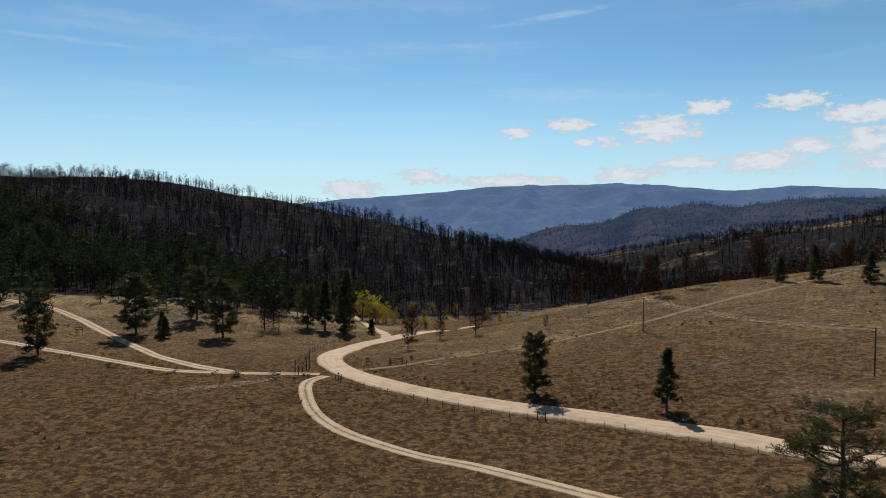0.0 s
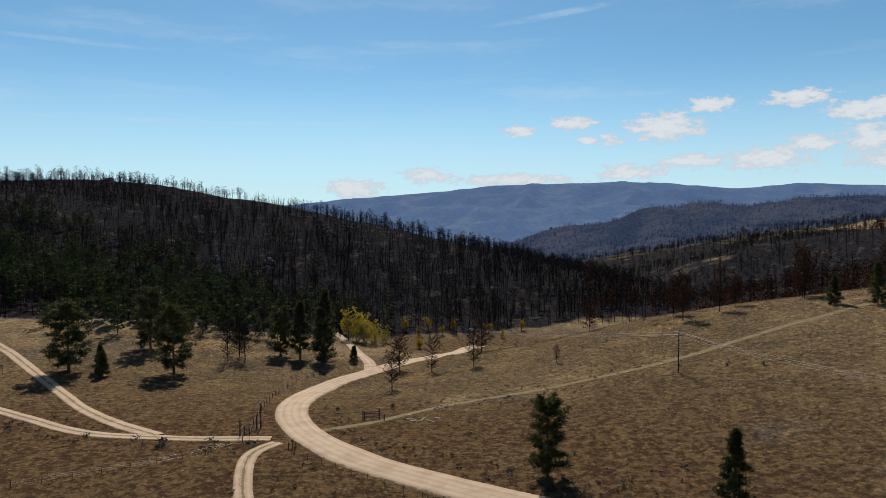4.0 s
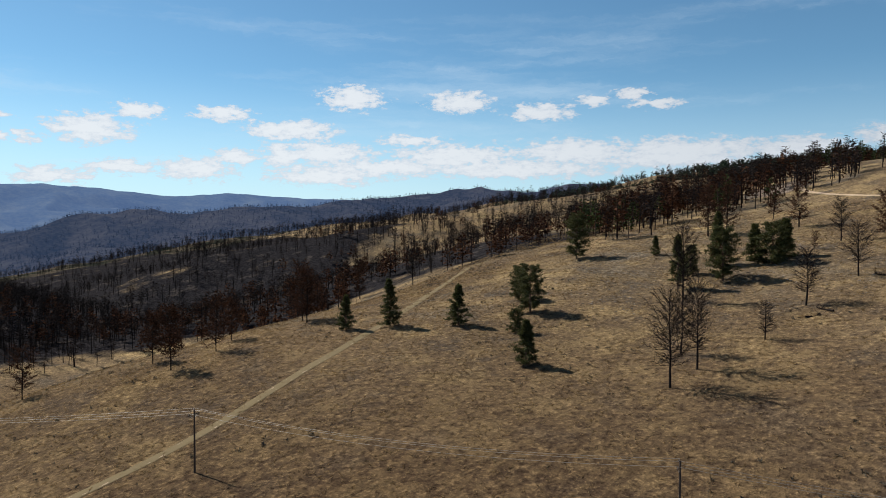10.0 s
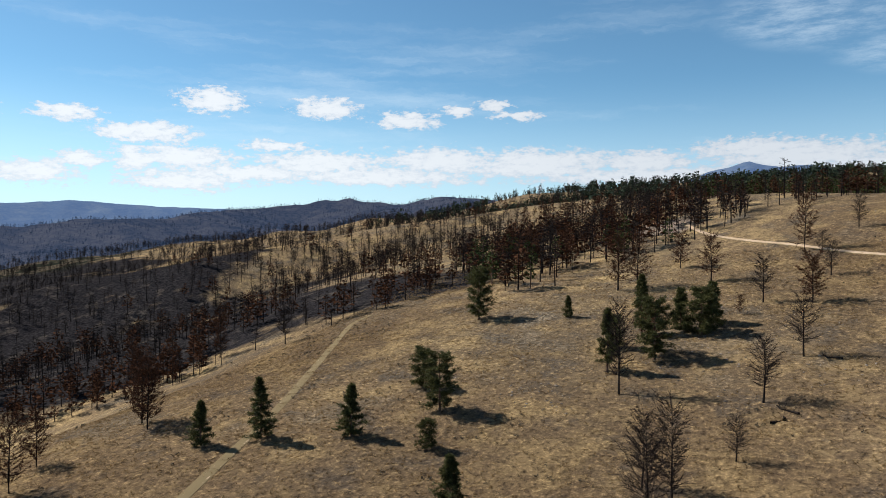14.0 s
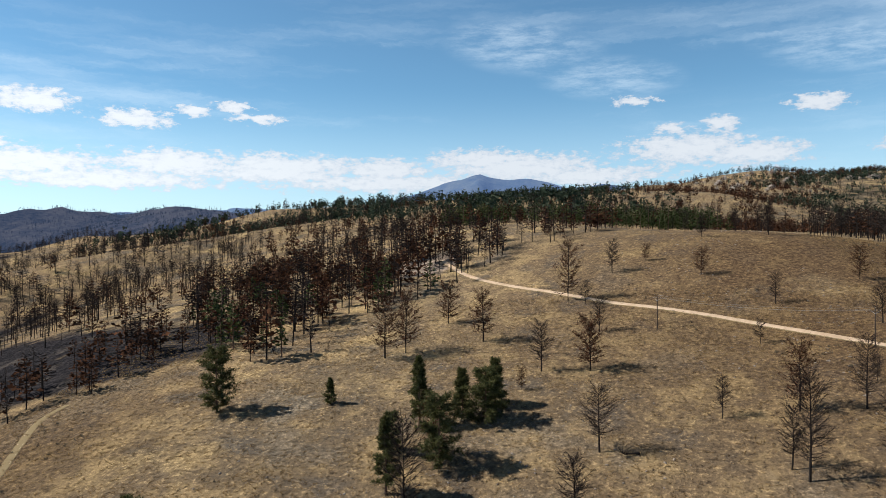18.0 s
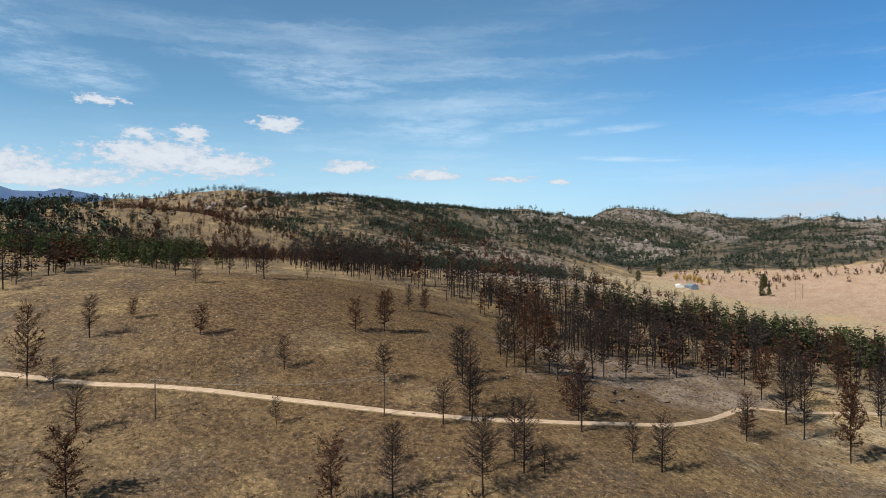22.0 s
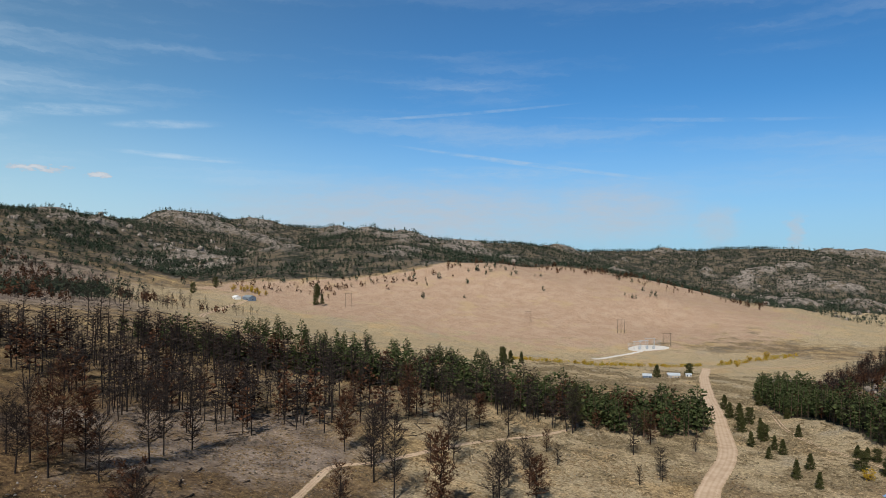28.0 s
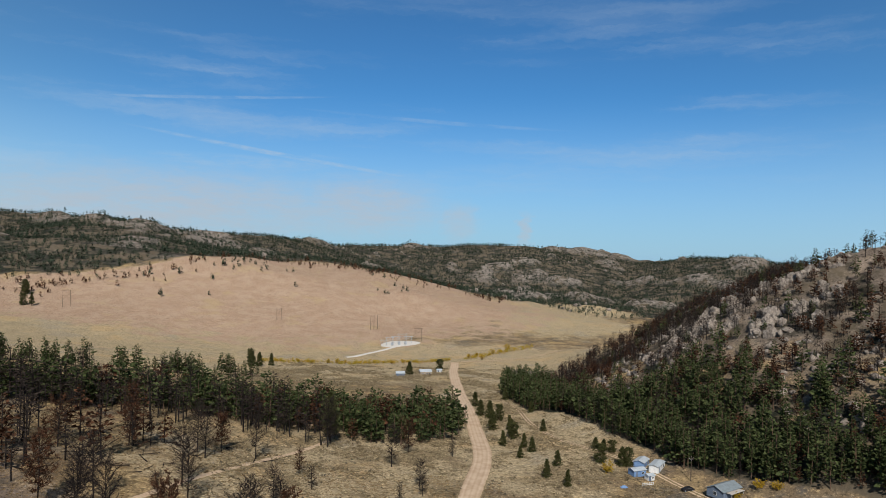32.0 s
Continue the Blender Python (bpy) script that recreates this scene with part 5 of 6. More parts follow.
south_woods = lambda x, y: np.clip((wood_line(x) - y) / 40, 0, 1)  # noqa: E731
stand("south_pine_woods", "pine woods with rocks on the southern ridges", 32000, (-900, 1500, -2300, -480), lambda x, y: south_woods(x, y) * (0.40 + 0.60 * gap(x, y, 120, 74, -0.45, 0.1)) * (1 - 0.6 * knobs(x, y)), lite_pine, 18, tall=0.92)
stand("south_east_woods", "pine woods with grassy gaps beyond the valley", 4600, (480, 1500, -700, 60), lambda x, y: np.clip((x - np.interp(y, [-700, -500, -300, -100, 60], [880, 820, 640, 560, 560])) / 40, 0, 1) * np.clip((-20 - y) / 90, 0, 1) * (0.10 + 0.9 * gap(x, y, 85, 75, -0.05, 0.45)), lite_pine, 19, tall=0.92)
# these crowns glow faintly blue too, as painted haze
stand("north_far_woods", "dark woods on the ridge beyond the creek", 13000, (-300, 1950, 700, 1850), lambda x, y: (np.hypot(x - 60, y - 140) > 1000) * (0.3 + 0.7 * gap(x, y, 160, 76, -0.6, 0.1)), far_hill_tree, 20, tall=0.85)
stand("tan_hill_scorched_pines", "reddish dead pines along the top of the tan hill", 240, (150, 900, -1050, -560), lambda x, y: np.clip(1 - np.abs(y - 40 - wood_line(x)) / 70, 0, 1), lite_rusty, 21, tall=0.8)
stand("knoll_pine_woods", "dark green pines behind the grassy knoll", 330, (480, 640, 80, 260), lambda x, y: gap(x, y, 30, 77, -0.5, 0.0), far_pine, 22, tall=1.2)
stand("east_ridge_snags", "sparse dead trees on the bare eastern ridge", 2600, (600, 1500, -420, 120), lambda x, y: (0.25 + 0.75 * gap(x, y, 70, 78, -0.3, 0.4)), far_burnt, 23, tall=0.8)
stand("east_ridge_scorched", "reddish dead pines on the eastern ridge", 1900, (600, 1450, -380, 110), lambda x, y: gap(x, y, 90, 79, -0.2, 0.4), lite_rusty, 28, tall=0.95)
stand("valley_burnt_strip", "charred trees along the front of the valley strip", 190, (200, 440, -260, -60), lambda x, y: np.clip((x - 205) / 40, 0, 1) * np.clip(1.2 - np.abs(y - strip_front(x) - 2) / 16, 0, 1), far_burnt, 24, tall=1.45)
stand("valley_back_pines", "second row of green pines on the valley grass", 110, (320, 460, -375, -220), lambda x, y: np.clip(1.2 - np.abs(y - np.interp(x, [320, 345, 400, 460], [-365, -345, -275, -225])) / 14, 0, 1), far_pine, 25, tall=1.35)


def willow(seed):
    r = random.Random(seed)
    leaf = Shape()
    for _ in range(26):
        leaf.tuft((r.gauss(0, 0.9), r.gauss(0, 0.9), r.uniform(0.3, 2.3)), 0.8, 4, r, thin=0.7)
    return {(gold_skin if seed % 3 else lime_skin): packed(leaf)}


stand("creek_willows", "orange and yellow willows along the creek", 420, (120, 360, -620, -465), lambda x, y: np.clip(1.3 - np.abs(y - np.interp(x, [120, 160, 200, 230, 265, 300, 345], [-612, -575, -530, -511, -500, -485, -472])) / 8, 0, 1) * (np.abs(x - 193) > 7), willow, 26, "shrub")
stand("crag_crest_pines", "small pines among the rocks of the hill", 220, (-150, 90, -380, -110), lambda x, y: crag_zone(x, y) * np.clip((crag_edge(y) - x - 40) / 20, 0, 1), far_pine, 27, tall=0.7)


# ---- things people built ----
def part(name, bm, skin, parent, label=""):
    me = bpy.data.meshes.new(name)
    bm.to_mesh(me)
    bm.free()
    me.materials.append(skin)
    ob = new(name, me)
    ob.parent = parent
    return tagged(ob, label) if label else ob


def box_bm(*boxes, bevel=0.0):
    """Boxes, each as centre, size and, if it is turned, degrees about z and y."""
    bm = bmesh.new()
    for centre, size, *turn in boxes:
        m = Matrix.Translation(centre) @ Euler((0, radians(turn[1]) if len(turn) > 1 else 0, radians(turn[0]) if turn else 0)).to_matrix().to_4x4() @ Matrix.Diagonal((*size, 1))
        bmesh.ops.create_cube(bm, size=1, matrix=m)
    if bevel:
        bmesh.ops.bevel(bm, geom=bm.edges[:], offset=bevel, segments=1, affect="EDGES")
    return bm


def rod_bm(*rods, sides=7):
    """Tapered rods: start, end, radius at both."""
    bm = bmesh.new()
    for a, b, ra, rb in rods:
        a, b = Vector(a), Vector(b)
        m = Matrix.Translation((a + b) / 2) @ (b - a).to_track_quat("Z", "Y").to_matrix().to_4x4()
        bmesh.ops.create_cone(bm, cap_ends=True, segments=sides, radius1=ra, radius2=rb, depth=(b - a).length, matrix=m)
    return bm


def stand_at(name, x, y, turn=0.0, sink=0.0):
    ob = new(name)
    ob.matrix_world = pose(x, y, float(ground_height(x, y)) - sink, 0, 0, turn)
    return ob


def utility_pole(x, y, turn, h=10.0):
    pole = stand_at("utility_pole", x, y, turn, 0.3)
    part("post", rod_bm(((0, 0, 0), (0, 0, h + 0.3), 0.17, 0.11), sides=9), post_skin, pole)
    part("crossarm", box_bm(((0, 0.12, h - 0.45), (2.4, 0.10, 0.13)), bevel=0.01), post_skin, pole)
    part("brace", box_bm(((-0.4, 0.13, h - 0.85), (0.95, 0.04, 0.05), 0, 40), ((0.4, 0.13, h - 0.85), (0.95, 0.04, 0.05), 0, -40)), steel_skin, pole)
    for dx in (-1.1, 0.0, 1.1):
        part("insulator", rod_bm(((dx, 0.12, h - 0.38 if dx else h + 0.28), (dx, 0.12, h - 0.12 if dx else h + 0.52), 0.06, 0.035)), pale_skin, pole, "pale ceramic insulator")
    return tagged(pole, "dark wooden utility pole with a crossarm on dry grass", "utility pole", group="utility poles")


def wire(name, a, b, sag, label):
    """A wire that hangs between two points."""
    a, b = Vector(a), Vector(b)
    s = Shape()
    path = [a.lerp(b, k / 14) - Vector((0, 0, sag * 4 * (k / 14) * (1 - k / 14))) for k in range(15)]
    s.stem(path, [0.022] * 15, 4)
    return tagged(new(name, s.mesh(name, wire_skin)), label, "power line", group="overhead wires")


LINE_WEST = [(15, 374, 25), (60.6, 207.5, 20), (89, 141, 18)]
LINE_EAST = [(287, 140, 62), (266, 88.5, 62)]
for row in (LINE_WEST, LINE_EAST):
    tops = []
    for x, y, turn in row:
        utility_pole(x, y, turn)
        z = float(ground_height(x, y)) + 9.6
        c, s = math.cos(radians(turn)), math.sin(radians(turn))
        tops.append([(x + d * c, y + d * s, z + (0.65 if d == 0 else 0)) for d in (-1.1, 0.0, 1.1)])
    for a, b in zip(tops, tops[1:]):
        for p, q in zip(a, b):
            wire("power_wire", p, q, 1.6, "thin overhead wire between two poles")
for p in [(89 + d * 0.95, 141 + d * 0.31, float(ground_height(89, 141)) + 9.6) for d in (-1.1, 0.0, 1.1)]:
    wire("power_wire", p, (p[0] + 25, p[1] - 66, p[2] + 1.5), 1.6, "thin overhead wire running on past the road")
utility_pole(114, 75, 18)


def fence(points, spacing, h, label, thick=0.06):
    """A wire fence: posts and three strands."""
    line = smooth_line(points, 0.5)
    s = np.r_[0, np.cumsum(np.hypot(*np.diff(line, axis=0).T))]
    spots = [np.array([np.interp(d, s, line[:, 0]), np.interp(d, s, line[:, 1])]) for d in np.arange(0, s[-1], spacing)]
    whole = stand_at("fence", *spots[0])
    base = whole.matrix_world.translation
    bm = rod_bm(((0, 0, -0.3), (0, 0, h), thick, thick * 0.85))
    me = bpy.data.meshes.new("post")
    bm.to_mesh(me)
    bm.free()
    me.materials.append(post_skin)
    feet = []
    for k, p in enumerate(spots):
        r = random.Random(k * 13 + int(p[0]))
        z = float(ground_height(*p))
        post = new("post", me)
        post.parent = whole
        big = 1.6 if k % 9 == 0 else 1.0
        post.matrix_basis = Matrix.Translation(Vector((p[0], p[1], z)) - base) @ Euler((r.gauss(0, 0.05), r.gauss(0, 0.05), 0)).to_matrix().to_4x4() @ Matrix.Diagonal((big, big, r.uniform(0.9, 1.1) * (1.12 if big > 1 else 1), 1))
        feet.append(Vector((p[0], p[1], z)) - base)
    for f in (0.4, 0.7, 0.95):
        strand = Shape()
        strand.stem([q + Vector((0, 0, h * f)) for q in feet], [0.012] * len(feet), 3)
        new("strand", strand.mesh("strand", wire_skin)).parent = whole
    return tagged(whole, label, "fence", group="ranch fences")


fence([(-25, 168.5), (-16, 161), (-2, 150), (12, 141.5), (22, 136), (36, 127), (48, 116), (60, 103), (75, 88), (92, 74)], 4.0, 1.25, "wire fence with wooden posts along the gravel road")
fence([(-37, 181), (-40, 198), (-42, 214), (-43, 232), (-41, 252), (-36, 270)], 4.2, 1.3, "wire fence with wooden posts beside the bend", 0.08)
fence([(-37, 176), (-42, 168), (-52, 160), (-70, 150)], 4.5, 1.2, "sparse wire fence at the ranch entrance")


def ranch_gate():
    g = stand_at("ranch_gate", -37.5, 184, 74)
    for dx, h in ((-4.2, 3.6), (-2.6, 2.4), (2.2, 3.0), (3.8, 5.2)):
        part("gate_post", rod_bm(((dx, 0, -0.4), (dx + 0.1, 0.05, h), 0.17, 0.13), sides=8), post_skin, g)
    part("sign_board", box_bm(((3.2, 0.0, 5.1), (3.6, 0.08, 0.34), 0, -24), bevel=0.01), pale_skin, g, "pale bleached sign board")
    for k in range(4):
        part("rail", box_bm(((-0.2, 0.1, 0.35 + 0.36 * k), (4.6, 0.05, 0.13), 0, 2)), post_skin, g)
    for a, b in (((-4.2, 1.9), (-2.6, 2.3)), ((2.2, 2.6), (3.8, 1.4))):
        part("bleached_rail", rod_bm(((a[0], -0.1, a[1]), (b[0], -0.1, b[1]), 0.07, 0.06)), pale_skin, g, "bleached leaning rail")
    return tagged(g, "old log ranch gate with a tilted pale board", "gate")


def corral_panel():
    g = stand_at("corral_gate", -13, 195.5, 8)
    for dx, dy, h in ((-2.2, 0, 2.1), (-1.8, 0.5, 1.8), (1.6, 0, 2.4), (2.6, -1.6, 1.7)):
        part("post", rod_bm(((dx, dy, -0.3), (dx, dy, h), 0.13, 0.10), sides=8), post_skin, g)
    for k in range(5):
        part("plank", box_bm(((-0.3, 0.05, 0.4 + 0.33 * k), (3.9, 0.05, 0.14), 0, random.Random(k).uniform(-3, 3)), bevel=0.008), post_skin, g)
    for k in range(3):
        part("side_rail", rod_bm(((1.6, 0, 0.5 + 0.45 * k), (2.6, -1.6, 0.4 + 0.4 * k), 0.05, 0.05)), post_skin, g)
    return tagged(g, "weathered plank corral gate with log posts", "gate")


def road_gate():
    g = stand_at("road_gate", 20, 137.5, -38)
    for dx in (-0.9, 0.9):
        part("post", rod_bm(((dx, 0, -0.3), (dx, 0, 1.9), 0.11, 0.09), sides=8), post_skin, g)
    part("crossbar", rod_bm(((-0.95, 0, 1.45), (0.95, 0, 1.4), 0.06, 0.06)), post_skin, g)
    return tagged(g, "two log posts with a crossbar at the fence", "gate")


def mailbox_stand():
    g = stand_at("mailbox", -26, 171.5, 20)
    for dx in (-0.7, 0.0, 0.7):
        part("post", rod_bm(((dx, 0, -0.3), (dx, 0, 1.3 + 0.2 * abs(dx)), 0.09, 0.08), sides=8), post_skin, g)
    part("rail", rod_bm(((-0.8, 0, 1.0), (0.8, 0, 1.05), 0.06, 0.06)), post_skin, g)
    bm = box_bm(((0.0, 0.0, 1.6), (0.32, 0.6, 0.36)), bevel=0.09)
    part("box", bm, black_skin, g, "dark metal letter box")
    return tagged(g, "dark mailbox on rough wooden posts by the road", "mailbox")


def sign_frame():
    g = stand_at("sign_frame", -123.8, 234, 20)
    for dx in (-1.0, 1.0):
        part("post", rod_bm(((dx, 0, -0.3), (dx, 0, 2.9), 0.11, 0.09), sides=8), post_skin, g)
    for z in (2.0, 2.75):
        part("rail", box_bm(((0, 0.06, z), (2.5, 0.07, 0.2), 0, 2), bevel=0.01), post_skin, g)
    return tagged(g, "rough wooden sign frame of two posts by the track", "sign frame")


sign_frame()
ranch_gate()
corral_panel()
road_gate()
mailbox_stand()
for k, (x, y, length, turn) in enumerate([(-3, 192, 2.6, 20), (-1.5, 193, 2.2, 70), (0.5, 191, 2.4, -35), (1.5, 193.5, 1.8, 5), (-4, 193.5, 2.8, -10)]):
    plank = new("loose_plank", None)
    plank.matrix_world = pose(x, y, float(ground_height(x, y)) + 0.1, 0, 4 * (-1) ** k, turn)
    part("board", box_bm(((0, 0, 0), (length, 0.22, 0.07)), bevel=0.01), pale_skin, plank)
    tagged(plank, "bleached old board lying in the grass", "plank", group="old boards")


# ---- houses ----
def house(name, label, x, y, turn, w, d, h, rise, wall, roof, windows, door=True, sink=0.25, category="house", porch=False):
    """A gabled house: walls, two roof planes, windows with frames and panes, a door."""
    home = stand_at(name, x, y, turn, sink)
    bm = bmesh.new()
    v = [bm.verts.new(p) for p in ((-w / 2, -d / 2, 0), (w / 2, -d / 2, 0), (w / 2, d / 2, 0), (-w / 2, d / 2, 0), (-w / 2, -d / 2, h), (w / 2, -d / 2, h), (w / 2, d / 2, h), (-w / 2, d / 2, h), (-w / 2, 0, h + rise), (w / 2, 0, h + rise))]
    for f in ((0, 1, 5, 4), (2, 3, 7, 6), (1, 2, 6, 9, 5), (3, 0, 4, 8, 7), (3, 2, 1, 0), (4, 5, 9, 8), (6, 7, 8, 9)):
        bm.faces.new([v[k] for k in f])
    part("wall", bm, wall, home)
    slope = math.degrees(math.atan2(rise, d / 2))
    length = math.hypot(rise, d / 2) + 0.45
    for s in (-1, 1):
        bm = bmesh.new()
        m = Matrix.Translation((0, s * (d / 4 + 0.12), h + rise / 2 - 0.06 + 0.09)) @ Euler((radians(-s * slope), 0, 0)).to_matrix().to_4x4() @ Matrix.Diagonal((w + 0.8, length, 0.12, 1))
        bmesh.ops.create_cube(bm, size=1, matrix=m)
        part("roof", bm, roof, home)
    for side, u, z, ww, wh in windows:
        px, py, tz = {"s": (u, -d / 2 - 0.03, 0), "n": (u, d / 2 + 0.03, 0), "e": (w / 2 + 0.03, u, 90), "w": (-w / 2 - 0.03, u, 90)}[side]
        win = part("window", box_bm(((px, py, z), (ww + 0.16, 0.08, wh + 0.16), tz)), white_skin, home)
        out = {"s": (0, -0.05), "n": (0, 0.05), "e": (0.05, 0), "w": (-0.05, 0)}[side]
        part("pane", box_bm(((px + out[0], py + out[1], z), (ww, 0.02, wh), tz)), glass_skin, win)
    if door:
        part("door", box_bm(((w * 0.28, d / 2 + 0.03, 1.05), (0.95, 0.09, 2.1)), ((w * 0.28 + 0.3, d / 2 + 0.1, 1.0), (0.08, 0.08, 0.08)), bevel=0.01), slate_skin, home)
    if porch:
        part("porch", box_bm(((0, d / 2 + 1.0, 0.12), (w * 0.7, 2.0, 0.24)), ((-w * 0.33, d / 2 + 1.9, 1.2), (0.12, 0.12, 2.2)), ((w * 0.33, d / 2 + 1.9, 1.2), (0.12, 0.12, 2.2)), ((0, d / 2 + 1.0, 2.4), (w * 0.74, 2.3, 0.12))), pale_skin, home)
    return tagged(home, label, category)


house("shed", "blue-painted shed with a pale sheet roof", 100, -155.5, 28, 5.4, 3.6, 2.5, 0.5, blue_skin, pale_roof_skin, (("n", -1.2, 1.4, 0.9, 0.8),), category="shed")
house("small_shed", "small white shed beside the blue one", 96.3, -151.5, 28, 2.6, 2.4, 2.1, 0.4, white_skin, pale_roof_skin, (("n", -0.5, 1.3, 0.6, 0.6),), category="shed")
house("trailer_home", "white trailer home with a pale roof", 91.5, -162, 62, 8.5, 3.6, 2.6, 0.4, white_skin, pale_roof_skin, (("n", -2.4, 1.5, 1.2, 0.9), ("n", -0.4, 1.5, 1.0, 0.9), ("w", 0, 1.5, 1.0, 0.9)))
house("cabin", "pale-roofed cabin behind the sheds", 96.5, -166, 62, 6.5, 4.0, 2.5, 0.7, blue_skin, pale_roof_skin, (("n", -1.5, 1.5, 1.0, 0.9), ("w", 0.2, 1.5, 0.9, 0.9)))
house("ranch_house", "slate-blue ranch house with grey shingle roof", 74, -138, 40, 10.5, 6.4, 2.7, 1.4, slate_skin, grey_roof_skin, (("n", -3.6, 1.6, 1.4, 1.1), ("n", -1.2, 1.6, 1.4, 1.1), ("w", 1.2, 1.6, 1.2, 1.1), ("w", -1.6, 1.6, 1.2, 1.1), ("e", 0, 1.6, 1.2, 1.1)), porch=True)
house("valley_house", "white-roofed farmhouse on the valley floor", 212, -437, 20, 9, 6, 2.8, 1.5, tan_wall_skin, pale_roof_skin, (("n", -3, 1.5, 1.1, 1.0), ("n", -0.8, 1.5, 1.1, 1.0), ("e", 1.0, 1.5, 1.1, 1.0)), sink=0.5)
house("valley_barn", "pale blue-grey barn on the valley floor", 230, -424, 12, 6.5, 5, 2.6, 1.2, slate_skin, pale_roof_skin, (("n", -1.6, 1.5, 1.0, 0.9),), sink=0.5, category="barn")
house("garage", "small white garage beside the farmhouse", 202, -449, 15, 4, 4, 2.3, 0.7, white_skin, pale_roof_skin, (("n", -1.3, 1.4, 0.8, 0.7),), sink=0.4, category="garage")
house("hill_house", "dark slate house over the valley", 703, -510, -20, 16, 9, 4.2, 2.2, slate_skin, grey_roof_skin, (("n", -5, 2, 1.8, 1.4), ("n", -2, 2, 1.8, 1.4), ("w", 0, 2, 1.6, 1.3)), sink=0.8)
house("hill_garage", "white-roofed garage beside the slate house", 716, -503, -20, 9, 7, 3.2, 1.5, white_skin, white_skin, (("n", -2, 1.7, 1.2, 1.0),), sink=0.8, category="garage")


def car(x, y, turn):
    c = stand_at("car", x, y, turn)
    bm = bmesh.new()
    profile = [(-2.2, 0.35), (2.2, 0.35), (2.25, 0.75), (1.3, 0.95), (0.6, 1.42), (-1.2, 1.45), (-1.9, 1.0), (-2.25, 0.9)]
    sides = [[bm.verts.new((px, s * (0.88 if pz < 1 else 0.72), pz)) for px, pz in profile] for s in (-1, 1)]
    bm.faces.new(sides[0])
    bm.faces.new(sides[1][::-1])
    for k in range(len(profile)):
        j = (k + 1) % len(profile)
        bm.faces.new((sides[0][j], sides[0][k], sides[1][k], sides[1][j]))
    bmesh.ops.recalc_face_normals(bm, faces=bm.faces[:])
    part("body", bm, black_skin, c)
    for s in (-1, 1):
        part("side_window", box_bm(((-0.35, s * 0.81, 1.17), (1.7, 0.03, 0.32)), bevel=0.01), glass_skin, c)
        for px in (-1.35, 1.4):
            wheel = part("wheel", rod_bm(((px, s * 0.72, 0.34), (px, s * 0.92, 0.34), 0.34, 0.34), sides=16), black_skin, c)
            part("rim", rod_bm(((px, s * 0.90, 0.34), (px, s * 0.94, 0.34), 0.2, 0.19), sides=12), steel_skin, wheel)
    return tagged(c, "black car parked on the dirt yard", "car")


car(85, -142.5, 20)
utility_pole(82, -150, 30, 9)
yard_fence = stand_at("yard_fence", 98, -145.5, 22)
for k in range(6):
    part("picket", box_bm(((-2.2 + 0.88 * k, 0, 0.6), (0.12, 0.12, 1.3)), bevel=0.01), white_skin, yard_fence)
for z in (0.45, 1.0):
    part("rail", box_bm(((0, 0.08, z), (4.6, 0.05, 0.14))), white_skin, yard_fence)
tagged(yard_fence, "short white board fence in the yard", "fence")
tarp = stand_at("tarp", 107, -142, 15)
bm = bmesh.new()
bmesh.ops.create_grid(bm, x_segments=8, y_segments=6, size=1.0, matrix=Matrix.Diagonal((1.3, 0.9, 1, 1)))
for v in bm.verts:
    v.co.z = 0.15 + 0.75 * max(0, 1 - (v.co.x / 1.3) ** 2 - (v.co.y / 0.9) ** 2) + 0.06 * math.sin(7 * v.co.x + 5 * v.co.y)
part("cover", bm, blue_skin, tarp)
tagged(tarp, "blue tarp over a low pile on the grass", "tarp")


# ---- the substation and the high line ----
def gantry(x, y, turn, h, w, legs=2, name="steel_gantry", label="grey steel gantry of the substation", skin=None, kind="gantry"):
    skin = skin or steel_skin
    g = stand_at(name, x, y, turn, 0.3)
    for k in range(legs):
        dx = -w / 2 + w * k / (legs - 1)
        part("leg", rod_bm(((dx, 0, 0), (dx, 0, h), 0.2, 0.16)), skin, g)
    part("beam", box_bm(((0, 0, h - 0.6), (w + 2.4, 0.26, 0.34))), skin, g)
    part("brace", rod_bm(((-w / 2, 0, h * 0.45), (w / 2, 0, h * 0.85), 0.06, 0.06), ((w / 2, 0, h * 0.45), (-w / 2, 0, h * 0.85), 0.06, 0.06)), skin, g)
    for k in range(3):
        part("insulator", rod_bm(((-w / 2 + w * k / 2, 0, h - 0.7), (-w / 2 + w * k / 2, 0, h - 1.9), 0.07, 0.07)), slate_skin, g)
    return tagged(g, label, kind, group=kind + "s")


pad = smooth_line([(264, -590), (250, -598), (240, -605), (238, -614), (252, -618), (270, -612), (277, -600), (274, -592), (264, -590)], 4.0)
bm = bmesh.new()
ring = [bm.verts.new((px, py, float(ground_height(px, py)) + 0.2)) for px, py in pad[:-1]]
skirt = [bm.verts.new((px, py, float(ground_height(px, py)) - 0.8)) for px, py in pad[:-1]]
bm.faces.new(ring)
for k in range(len(ring)):
    j = (k + 1) % len(ring)
    bm.faces.new((ring[k], skirt[k], skirt[j], ring[j]))
bmesh.ops.triangulate(bm, faces=bm.faces[:])
yard = new("gravel_yard")
part("gravel", bm, gravel_pad_skin, yard)
tagged(yard, "pale crushed-gravel yard of the substation", "gravel yard", kind="structure")
for x, y, h, w in ((262, -603, 9, 8), (256, -606, 11, 9), (268, -601, 8, 7), (273, -594, 7, 6), (250, -609, 8, 7)):
    gantry(x, y, 25, h, w)
